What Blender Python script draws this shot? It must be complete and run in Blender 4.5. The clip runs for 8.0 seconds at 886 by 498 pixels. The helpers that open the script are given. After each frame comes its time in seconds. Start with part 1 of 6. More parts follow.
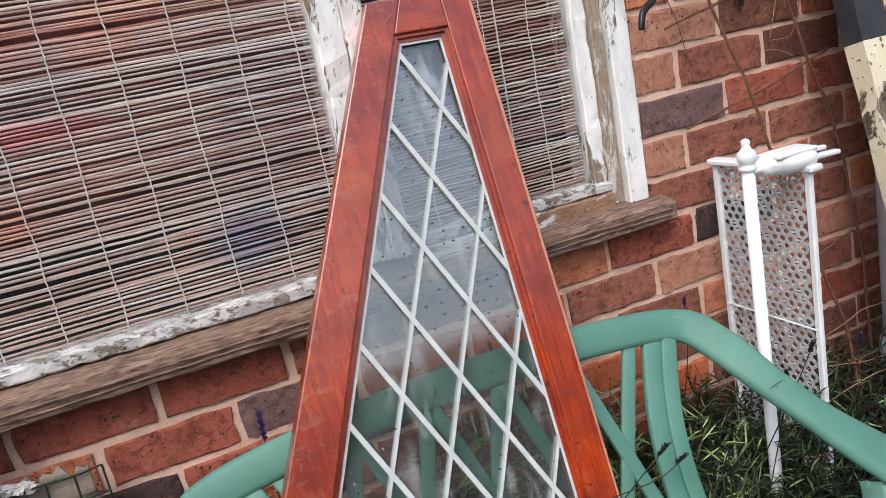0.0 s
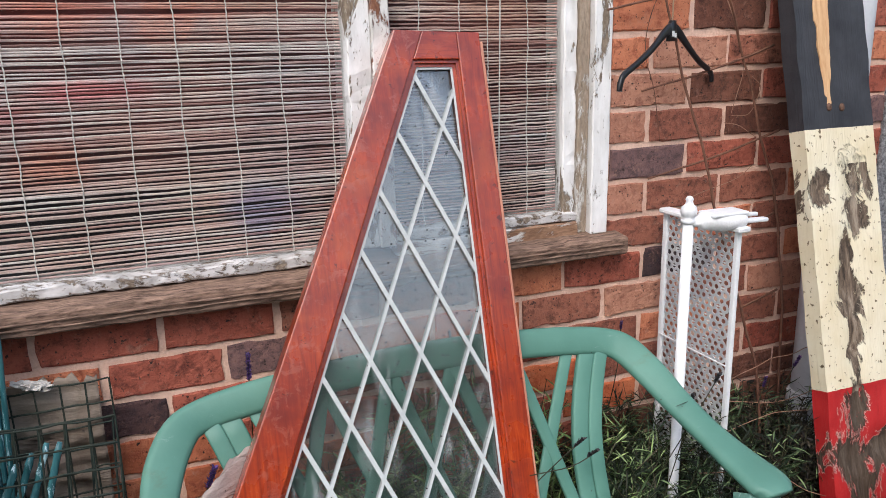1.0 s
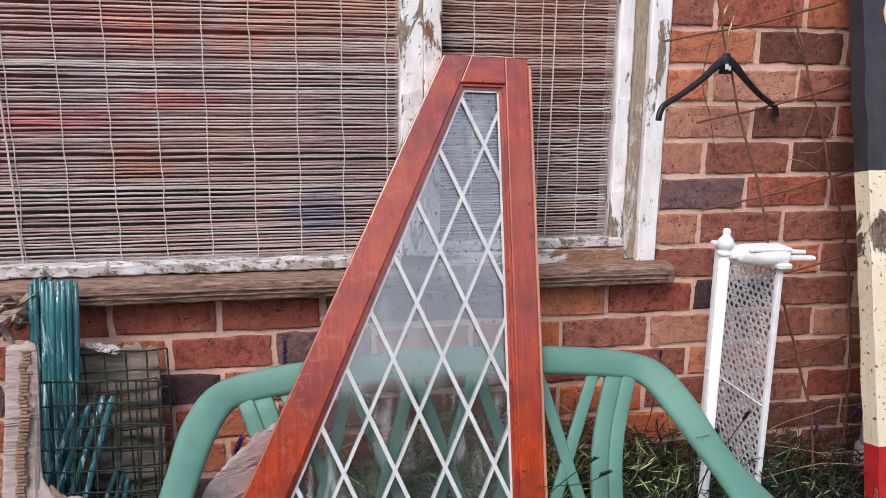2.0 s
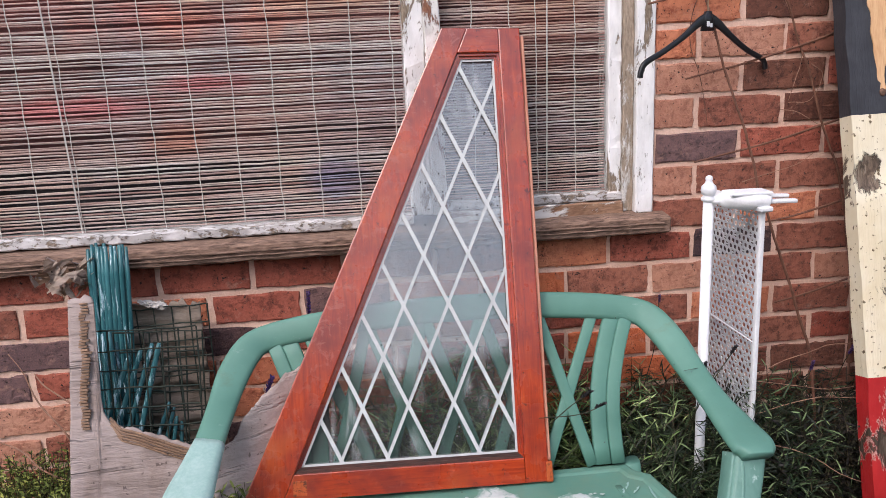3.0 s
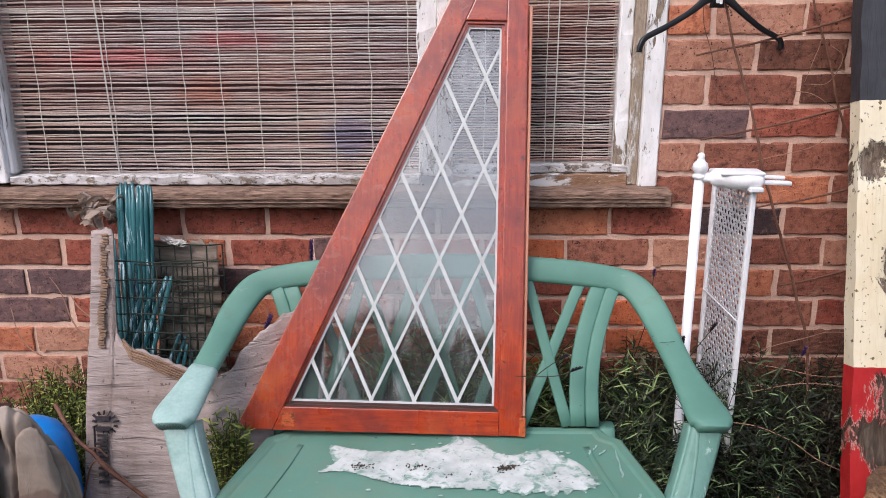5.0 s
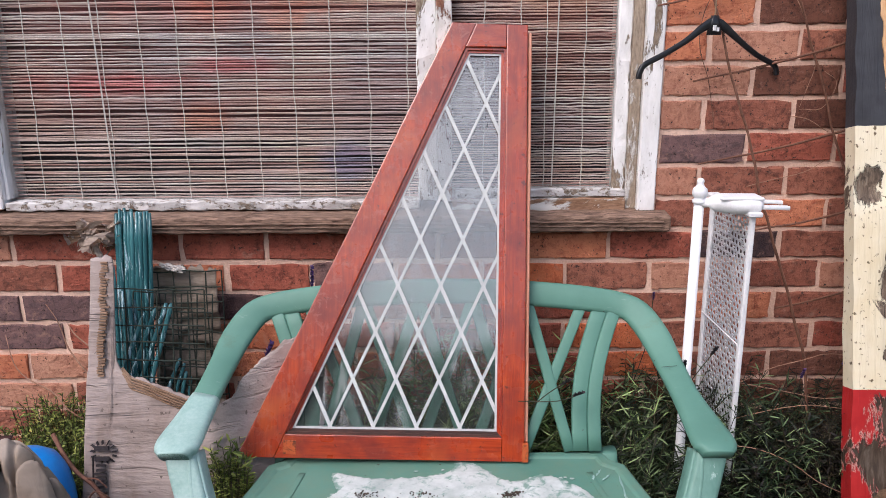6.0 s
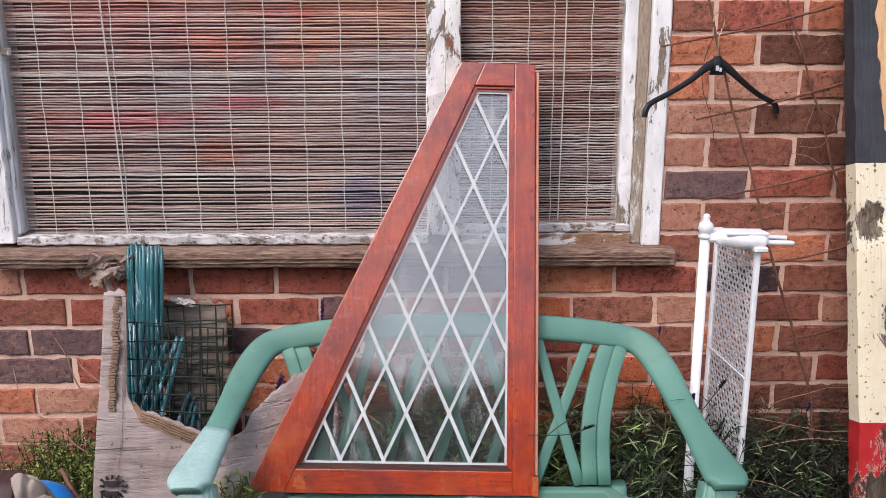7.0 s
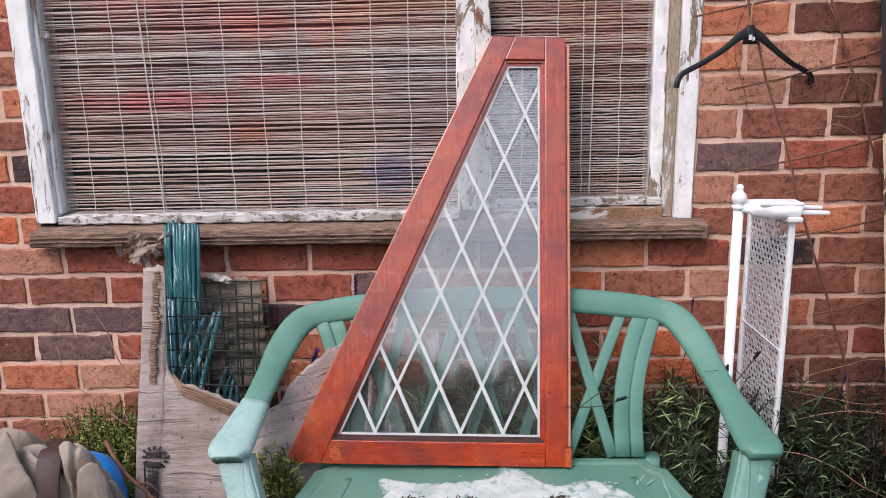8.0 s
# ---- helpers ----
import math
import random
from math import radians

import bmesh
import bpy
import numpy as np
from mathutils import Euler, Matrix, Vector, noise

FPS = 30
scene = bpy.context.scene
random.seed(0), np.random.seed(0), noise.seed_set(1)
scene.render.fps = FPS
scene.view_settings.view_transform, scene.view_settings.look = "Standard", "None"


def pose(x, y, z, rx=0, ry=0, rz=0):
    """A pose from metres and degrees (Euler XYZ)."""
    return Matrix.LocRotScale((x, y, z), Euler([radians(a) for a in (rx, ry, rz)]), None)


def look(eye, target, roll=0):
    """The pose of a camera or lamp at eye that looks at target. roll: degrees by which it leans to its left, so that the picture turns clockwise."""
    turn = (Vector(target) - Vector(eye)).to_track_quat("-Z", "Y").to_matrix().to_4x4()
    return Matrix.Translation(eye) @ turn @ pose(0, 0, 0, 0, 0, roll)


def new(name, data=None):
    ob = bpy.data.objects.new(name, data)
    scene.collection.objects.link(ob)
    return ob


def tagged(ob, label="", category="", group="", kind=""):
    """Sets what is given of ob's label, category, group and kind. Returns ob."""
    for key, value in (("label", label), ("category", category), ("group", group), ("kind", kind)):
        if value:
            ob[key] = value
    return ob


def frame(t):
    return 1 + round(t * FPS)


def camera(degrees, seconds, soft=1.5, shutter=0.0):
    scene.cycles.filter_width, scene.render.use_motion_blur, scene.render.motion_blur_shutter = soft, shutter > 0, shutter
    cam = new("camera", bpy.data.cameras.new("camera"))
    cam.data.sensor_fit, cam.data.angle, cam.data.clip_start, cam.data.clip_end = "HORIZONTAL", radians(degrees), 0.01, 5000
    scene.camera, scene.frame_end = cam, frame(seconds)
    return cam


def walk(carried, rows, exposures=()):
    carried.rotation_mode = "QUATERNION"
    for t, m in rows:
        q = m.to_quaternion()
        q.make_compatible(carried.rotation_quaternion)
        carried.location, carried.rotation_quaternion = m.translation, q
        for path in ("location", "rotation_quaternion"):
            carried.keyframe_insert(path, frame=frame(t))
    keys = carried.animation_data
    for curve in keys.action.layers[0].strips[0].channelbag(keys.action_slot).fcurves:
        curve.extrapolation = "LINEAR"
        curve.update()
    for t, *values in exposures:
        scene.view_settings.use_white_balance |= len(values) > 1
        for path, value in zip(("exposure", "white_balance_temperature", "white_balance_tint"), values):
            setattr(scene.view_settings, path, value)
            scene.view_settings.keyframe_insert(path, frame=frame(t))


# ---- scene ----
import collections

cam = camera(59.8, 8.0, soft=0.5)
PATH = [
    (0, (-0.71, -1.326, 1.344), (-0.062, 0.497, 0.837), -11.4),
    (0.2, (-0.721, -1.354, 1.357), (-0.055, 0.454, 0.821), -11),
    (0.4, (-0.733, -1.407, 1.363), (0.044, 0.372, 0.882), -6.5),
    (0.5, (-0.748, -1.44, 1.367), (0.014, 0.359, 0.935), -6.5),
    (0.7, (-0.771, -1.481, 1.382), (-0.107, 0.36, 0.972), -4.4),
    (1, (-0.801, -1.538, 1.393), (-0.089, 0.262, 0.889), -1.4),
    (1.2, (-0.79, -1.58, 1.379), (-0.085, 0.236, 0.926), -2),
    (2.3, (-0.499, -1.749, 1.379), (-0.345, 0.201, 0.962), -2.4),
    (2.5, (-0.449, -1.79, 1.353), (-0.373, 0.176, 0.995), -5.5),
    (2.7, (-0.468, -1.829, 1.354), (-0.332, 0.13, 0.975), -3.1),
    (3, (-0.494, -1.89, 1.355), (-0.312, 0.045, 0.883), -2.7),
    (3.2, (-0.484, -1.921, 1.358), (-0.276, -0.011, 0.805), -1.6),
    (3.5, (-0.468, -1.957, 1.364), (-0.219, -0.07, 0.751), -1.6),
    (3.7, (-0.436, -1.971, 1.373), (-0.283, -0.051, 0.835), -1.8),
    (4, (-0.38, -1.982, 1.385), (-0.269, -0.053, 0.871), -1.1),
    (4.2, (-0.339, -1.971, 1.381), (-0.276, -0.051, 0.825), -0.3),
    (4.5, (-0.286, -1.976, 1.378), (-0.333, -0.049, 0.845), -0.2),
    (4.7, (-0.273, -1.984, 1.351), (-0.328, -0.063, 0.796), -0.3),
    (5.8, (-0.294, -1.99, 1.355), (-0.326, -0.056, 0.846), -0.9),
    (6, (-0.313, -1.984, 1.374), (-0.325, -0.05, 0.866), -0.4),
    (6.3, (-0.334, -1.98, 1.366), (-0.306, -0.037, 0.893), 0.2),
    (6.5, (-0.35, -1.984, 1.363), (-0.303, -0.051, 0.852), 0.1),
    (6.7, (-0.352, -1.988, 1.368), (-0.281, -0.064, 0.825), 0.7),
    (7, (-0.358, -2.007, 1.379), (-0.347, -0.051, 0.958), -0.2),
    (7.3, (-0.351, -2.002, 1.371), (-0.416, -0.061, 0.895), -0.7),
    (7.5, (-0.355, -2.005, 1.369), (-0.313, -0.07, 0.864), -0.9),
    (7.7, (-0.358, -2.015, 1.361), (-0.337, -0.081, 0.853), -0.2),
    (8, (-0.368, -2.026, 1.353), (-0.429, -0.08, 0.899), -1.2),
]
walk(cam, [(t, look(eye, target, roll)) for t, eye, target, roll in PATH], exposures=((0, 0.54, 6170, 11), (1.2, 0.54, 6170, 12), (2.4, 0.54, 6210, 18), (8, 0.56, 6210, 18)))
# ---- light: a bright overcast day ----
world = bpy.data.worlds.new("overcast")
scene.world = world
world.use_nodes = True
wn, wl = world.node_tree.nodes, world.node_tree.links
sky = wn.new("ShaderNodeTexSky")
sky.sky_type, sky.sun_disc = "NISHITA", False
sky.sun_elevation, sky.sun_rotation = radians(51), radians(213)
sky.air_density, sky.dust_density, sky.ozone_density = 1.6, 4.0, 1.0
wl.new(sky.outputs[0], wn["Background"].inputs[0])
wn["Background"].inputs[1].default_value = 0.138
sun = new("sun", bpy.data.lights.new("sun", "SUN"))
sun.data.energy, sun.data.angle, sun.data.color = 1.2, radians(32), (1.0, 0.98, 0.95)
sun.matrix_basis = look((-2.8, -4.0, 6.1), (0, 0, 0))


# ---- making things ----
def link(bm, name, material, parent=None, smooth=False):
    me = bpy.data.meshes.new(name)
    bmesh.ops.recalc_face_normals(bm, faces=bm.faces)
    bm.to_mesh(me)
    bm.free()
    if smooth:
        me.shade_smooth()
    for m in material if isinstance(material, (list, tuple)) else [material]:
        me.materials.append(m)
    ob = new(name, me)
    ob.parent = parent
    return ob


def part(name, bm, material, parent, label="", smooth=False):
    ob = link(bm, name, material, parent, smooth)
    return tagged(ob, label)


def thing(name, label, category, group="", kind="", at=None):
    ob = new(name)
    ob.empty_display_size = 0.05
    if at is not None:
        ob.matrix_basis = at
    return tagged(ob, label, category, group, kind)


def structure(name, bm, material, label, category, smooth=False):
    return tagged(link(bm, name, material, None, smooth), label, category, "", "structure")


def box(bm, x0, x1, y0, y1, z0, z1, bevel=0.0, segments=1, m=None):
    vs = [bm.verts.new(p) for p in ((x0, y0, z0), (x1, y0, z0), (x1, y1, z0), (x0, y1, z0), (x0, y0, z1), (x1, y0, z1), (x1, y1, z1), (x0, y1, z1))]
    fs = [bm.faces.new([vs[i] for i in f]) for f in ((3, 2, 1, 0), (4, 5, 6, 7), (0, 1, 5, 4), (1, 2, 6, 5), (2, 3, 7, 6), (3, 0, 4, 7))]
    if m is not None:
        bmesh.ops.transform(bm, matrix=m, verts=vs)
    if bevel:
        es = list({e for f in fs for e in f.edges})
        bmesh.ops.bevel(bm, geom=es, offset=bevel, segments=segments, affect="EDGES", profile=0.6)
    return bm


def sweep(bm, path, profile, side=None, closed=True, cap=True, scales=None):
    """profile: (a, b) pairs in the plane across the path: a along the side direction, b along the other one."""
    pts = [Vector(p) for p in path]
    rings = []
    for i, p in enumerate(pts):
        d = (pts[min(i + 1, len(pts) - 1)] - pts[max(i - 1, 0)]).normalized()
        s = Vector(side[i] if isinstance(side, list) else side) if side is not None else Vector((0, 0, 1)) if abs(d.z) < 0.9 else Vector((1, 0, 0))
        s = (s - d * s.dot(d)).normalized()
        n = d.cross(s)
        k = scales[i] if scales else 1.0
        ka, kb = k if isinstance(k, tuple) else (k, k)
        rings.append([bm.verts.new(p + s * a * ka + n * b * kb) for a, b in profile])
    k = len(profile)
    for r0, r1 in zip(rings, rings[1:]):
        for j in range(k if closed else k - 1):
            bm.faces.new((r0[j], r0[(j + 1) % k], r1[(j + 1) % k], r1[j]))
    if cap and closed:
        bm.faces.new(rings[0][::-1])
        bm.faces.new(rings[-1])
    return bm


def ring(r, n=8, rb=None):
    rb = rb or r
    return [(r * math.cos(6.28318 * i / n), rb * math.sin(6.28318 * i / n)) for i in range(n)]


def slab(w, h, c=0.0):
    """A rectangle with cut corners as a profile."""
    a, b = w / 2, h / 2
    if not c:
        return [(-a, -b), (a, -b), (a, b), (-a, b)]
    return [(-a + c, -b), (a - c, -b), (a - c * 0.3, -b + c * 0.3), (a, -b + c), (a, b - c), (a - c * 0.3, b - c * 0.3), (a - c, b), (-a + c, b), (-a + c * 0.3, b - c * 0.3), (-a, b - c), (-a, -b + c), (-a + c * 0.3, -b + c * 0.3)]


def smooth_path(points, n=6):
    """A Catmull-Rom line through the points."""
    ps = [Vector(p) for p in points]
    ps = [2 * ps[0] - ps[1]] + ps + [2 * ps[-1] - ps[-2]]
    out = []
    for i in range(1, len(ps) - 2):
        a, b, c, d = ps[i - 1:i + 3]
        for j in range(n):
            t = j / n
            out.append(0.5 * (2 * b + (c - a) * t + (2 * a - 5 * b + 4 * c - d) * t * t + (3 * b - a - 3 * c + d) * t ** 3))
    return out + [ps[-2]]


def plate(bm, outline, thick, m=None, bevel=0.0):
    """An outline of (u, v) pairs as a plate: u along x, v along z, its front at y = 0, its back at y = thick."""
    a = [bm.verts.new((u, 0, v)) for u, v in outline]
    b = [bm.verts.new((u, thick, v)) for u, v in outline]
    f = [bm.faces.new(a), bm.faces.new(b[::-1])]
    n = len(a)
    for i in range(n):
        f.append(bm.faces.new((a[(i + 1) % n], a[i], b[i], b[(i + 1) % n])))
    if m is not None:
        bmesh.ops.transform(bm, matrix=m, verts=a + b)
    if bevel:
        bmesh.ops.bevel(bm, geom=list({e for q in f[:1] for e in q.edges}), offset=bevel, segments=2, affect="EDGES", profile=0.6)
    return bm


# ---- materials ----
def nodes(name, rough=0.6, metal=0.0, spec=0.5):
    m = bpy.data.materials.new(name)
    m.use_nodes = True
    nt = m.node_tree
    b = nt.nodes["Principled BSDF"]
    b.inputs["Roughness"].default_value, b.inputs["Metallic"].default_value = rough, metal
    b.inputs["Specular IOR Level"].default_value = spec
    return m, nt, b


def coords(nt, scale=(1, 1, 1), which="Object"):
    tc, mp = nt.nodes.new("ShaderNodeTexCoord"), nt.nodes.new("ShaderNodeMapping")
    mp.inputs["Scale"].default_value = scale
    nt.links.new(tc.outputs[which], mp.inputs[0])
    return mp.outputs[0]


def fuzz(nt, vec, scale, detail=4.0, rough=0.6, distort=0.0, w=None):
    n = nt.nodes.new("ShaderNodeTexNoise")
    n.inputs["Scale"].default_value, n.inputs["Detail"].default_value = scale, detail
    n.inputs["Roughness"].default_value, n.inputs["Distortion"].default_value = rough, distort
    if w is not None:
        n.noise_dimensions = "4D"
        nt.links.new(w, n.inputs["W"])
    nt.links.new(vec, n.inputs["Vector"])
    return n.outputs[0]


def ramp(nt, fac, stops):
    r = nt.nodes.new("ShaderNodeValToRGB")
    while len(r.color_ramp.elements) < len(stops):
        r.color_ramp.elements.new(0.5)
    for e, (p, c) in zip(r.color_ramp.elements, stops):
        e.position, e.color = p, (*c, 1) if len(c) == 3 else c
    nt.links.new(fac, r.inputs[0])
    return r.outputs[0]


def mixc(nt, fac, a, b, mode="MIX"):
    m = nt.nodes.new("ShaderNodeMix")
    m.data_type, m.blend_type = "RGBA", mode
    for sock, v in ((m.inputs[0], fac), (m.inputs[6], a), (m.inputs[7], b)):
        if isinstance(v, bpy.types.NodeSocket):
            nt.links.new(v, sock)
        elif isinstance(v, (int, float)):
            sock.default_value = v
        else:
            sock.default_value = (*v, 1)
    return m.outputs[2]


def math_node(nt, op, a, b):
    m = nt.nodes.new("ShaderNodeMath")
    m.operation = op
    for sock, v in ((m.inputs[0], a), (m.inputs[1], b)):
        if isinstance(v, bpy.types.NodeSocket):
            nt.links.new(v, sock)
        else:
            sock.default_value = v
    return m.outputs[0]


def relief(nt, b, height, strength=0.3, distance=0.002):
    n = nt.nodes.new("ShaderNodeBump")
    n.inputs["Strength"].default_value, n.inputs["Distance"].default_value = strength, distance
    nt.links.new(height, n.inputs["Height"])
    nt.links.new(n.outputs[0], b.inputs["Normal"])


def rand(nt):
    return nt.nodes.new("ShaderNodeObjectInfo").outputs["Random"]


def plain(name, c0, c1, rough=0.6, scale=12.0, fine=120.0, bump=0.2, depth=0.001, stretch=(1, 1, 1), metal=0.0, spec=0.5, contrast=0.3, overlay=None, overlay_at=(0.55, 0.75), overlay_scale=9.0):
    """Two tones mottled at two scales, fine relief, and an overlay in patches: grime, scratches, painted glints."""
    m, nt, b = nodes(name, rough, metal, spec)
    v = coords(nt, stretch)
    big, small = fuzz(nt, v, scale), fuzz(nt, v, fine, 3)
    mix = math_node(nt, "ADD", math_node(nt, "MULTIPLY", big, 0.65), math_node(nt, "MULTIPLY", small, 0.35))
    col = ramp(nt, mix, ((0.5 - contrast / 2, c0), (0.5 + contrast / 2, c1)))
    if overlay:
        g = fuzz(nt, v, overlay_scale, 6, 0.7, 0.4)
        col = mixc(nt, ramp(nt, g, ((overlay_at[0], (0, 0, 0)), (overlay_at[1], (1, 1, 1)))), col, overlay)
    nt.links.new(col, b.inputs["Base Color"])
    relief(nt, b, small, bump, depth)
    return m


def brick_mat(name, c0, c1, dark):
    m, nt, b = nodes(name, 0.85, 0, 0.3)
    v = coords(nt)
    r = rand(nt)
    seed = math_node(nt, "MULTIPLY", r, 40.0)
    big, mid, fine = fuzz(nt, v, 11, 5, 0.65, 0.5, seed), fuzz(nt, v, 48, 6, 0.75, 0.3, seed), fuzz(nt, v, 320, 3, 0.6, 0.0, seed)
    t = math_node(nt, "ADD", math_node(nt, "MULTIPLY", big, 0.75), math_node(nt, "MULTIPLY", r, 0.25))
    col = ramp(nt, t, ((0.32, c0), (0.66, c1)))
    col = mixc(nt, ramp(nt, mid, ((0.48, (0, 0, 0)), (0.62, (0.9, 0.9, 0.9)))), col, dark)
    col = mixc(nt, ramp(nt, fine, ((0.52, (0, 0, 0)), (0.7, (0.5, 0.5, 0.5)))), col, c1)
    pits = ramp(nt, fuzz(nt, v, 130, 3, 0.6, 0.0, seed), ((0.325, (1, 1, 1)), (0.385, (0, 0, 0))))
    col = mixc(nt, pits, col, (0.03, 0.018, 0.016))
    pale = ramp(nt, fuzz(nt, v, 26, 7, 0.78, 0.6, seed), ((0.56, (0, 0, 0)), (0.7, (0.65, 0.65, 0.65))))
    col = mixc(nt, pale, col, (0.44, 0.25, 0.185))
    nt.links.new(col, b.inputs["Base Color"])
    relief(nt, b, math_node(nt, "ADD", mid, math_node(nt, "MULTIPLY", fine, 0.6)), 1.0, 0.0045)
    return m


BRICKS = {
    "orange": brick_mat("brick_orange", (0.42, 0.125, 0.06), (0.58, 0.22, 0.12), (0.3, 0.08, 0.045)),
    "bright": brick_mat("brick_bright", (0.52, 0.12, 0.045), (0.62, 0.19, 0.085), (0.4, 0.085, 0.035)),
    "pink": brick_mat("brick_pink", (0.4, 0.175, 0.115), (0.54, 0.28, 0.19), (0.27, 0.105, 0.07)),
    "red": brick_mat("brick_red", (0.27, 0.066, 0.042), (0.41, 0.122, 0.08), (0.13, 0.036, 0.026)),
    "brown": brick_mat("brick_brown", (0.24, 0.08, 0.052), (0.37, 0.145, 0.095), (0.11, 0.04, 0.03)),
    "umber": brick_mat("brick_umber", (0.13, 0.05, 0.034), (0.22, 0.092, 0.06), (0.07, 0.03, 0.022)),
    "plum": brick_mat("brick_plum", (0.12, 0.072, 0.075), (0.23, 0.13, 0.12), (0.07, 0.045, 0.05)),
    "dark": brick_mat("brick_dark", (0.05, 0.032, 0.036), (0.13, 0.065, 0.058), (0.025, 0.02, 0.026)),
}
MORTAR = plain("mortar", (0.56, 0.35, 0.265), (0.78, 0.55, 0.44), 0.95, 9, 180, 0.8, 0.004, overlay=(0.36, 0.2, 0.15), overlay_at=(0.6, 0.85))


def peeling(name, paint0, paint1, wood0, wood1, bare=(0.5, 0.58), scale=9.0, stretch=(1, 1, 1), rough=0.6, cracked=0.36):
    """Flaking paint over weathered timber."""
    m, nt, b = nodes(name, rough, 0, 0.35)
    v = coords(nt, stretch)
    grain = fuzz(nt, coords(nt, tuple(7 * s for s in stretch)), 24, 4, 0.65, 0.4)
    wood = ramp(nt, grain, ((0.3, wood0), (0.7, wood1)))
    paint = ramp(nt, fuzz(nt, v, 26, 4), ((0.35, paint0), (0.6, paint1)))
    crack = ramp(nt, fuzz(nt, coords(nt, tuple(3 * s for s in stretch)), 36, 5, 0.7, 1.0), ((cracked, (1, 1, 1)), (cracked + 0.05, (0, 0, 0))))
    gone = ramp(nt, fuzz(nt, v, scale, 8, 0.72, 0.5), ((bare[0], (0, 0, 0)), (bare[1], (1, 1, 1))))
    mask = mixc(nt, 1.0, gone, crack, "LIGHTEN")
    nt.links.new(mixc(nt, mask, paint, wood), b.inputs["Base Color"])
    h = math_node(nt, "SUBTRACT", math_node(nt, "MULTIPLY", grain, 0.35), mask)
    relief(nt, b, h, 0.8, 0.0025)
    return m


WHITE_PAINT = peeling("flaking_white_paint_upright", (0.66, 0.65, 0.64), (0.84, 0.83, 0.83), (0.12, 0.085, 0.06), (0.34, 0.27, 0.2), (0.555, 0.575), 17, (1, 1, 0.3), 0.6, 0.315)
WHITE_SOUND = peeling("sound_white_paint", (0.7, 0.69, 0.69), (0.84, 0.83, 0.84), (0.2, 0.14, 0.11), (0.42, 0.34, 0.29), (0.585, 0.605), 34, (1, 1, 0.16), 0.6, 0.345)
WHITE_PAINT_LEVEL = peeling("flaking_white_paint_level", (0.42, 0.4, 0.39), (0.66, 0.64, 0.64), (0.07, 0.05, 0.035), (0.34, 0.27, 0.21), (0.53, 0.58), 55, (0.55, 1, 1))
BARE_STRIP = peeling("mostly_bare_paint", (0.62, 0.6, 0.57), (0.78, 0.76, 0.74), (0.2, 0.15, 0.105), (0.4, 0.32, 0.25), (0.42, 0.46), 14, (1, 1, 0.25))
MULLION_PAINT = peeling("flaking_paint_brown_primer", (0.6, 0.58, 0.55), (0.8, 0.78, 0.76), (0.14, 0.05, 0.03), (0.3, 0.14, 0.08), (0.52, 0.55), 12, (1, 1, 0.4))
SILL_WOOD = peeling("weathered_sill", (0.5, 0.48, 0.45), (0.62, 0.6, 0.58), (0.035, 0.018, 0.012), (0.33, 0.215, 0.16), (0.3, 0.36), 12, (0.16, 1, 1), 0.9)
LOW_RAIL = peeling("half_bare_rail", (0.6, 0.58, 0.55), (0.76, 0.74, 0.72), (0.16, 0.08, 0.045), (0.36, 0.22, 0.14), (0.46, 0.5), 10, (0.25, 1, 1), 0.8)
# ---- more materials ----
SOIL = plain("damp_soil", (0.012, 0.009, 0.007), (0.045, 0.032, 0.023), 0.95, 8, 90, 0.9, 0.01)
PAVING = plain("worn_paving", (0.08, 0.065, 0.055), (0.14, 0.115, 0.1), 0.9, 3, 60, 0.4, 0.003)
INSIDE = plain("dim_room", (0.06, 0.024, 0.022), (0.1, 0.045, 0.04), 0.9, 3, 30, 0.1)
HEDGE = plain("far_hedge", (0.008, 0.014, 0.006), (0.028, 0.04, 0.016), 0.9, 6, 40, 0.5, 0.02)
DASH = plain("pebbledash", (0.1, 0.1, 0.11), (0.4, 0.4, 0.42), 0.9, 95, 240, 1.0, 0.01, contrast=0.25)
RENDER_GREY = plain("grey_render", (0.3, 0.28, 0.26), (0.4, 0.38, 0.35), 0.9, 5, 80, 0.3)


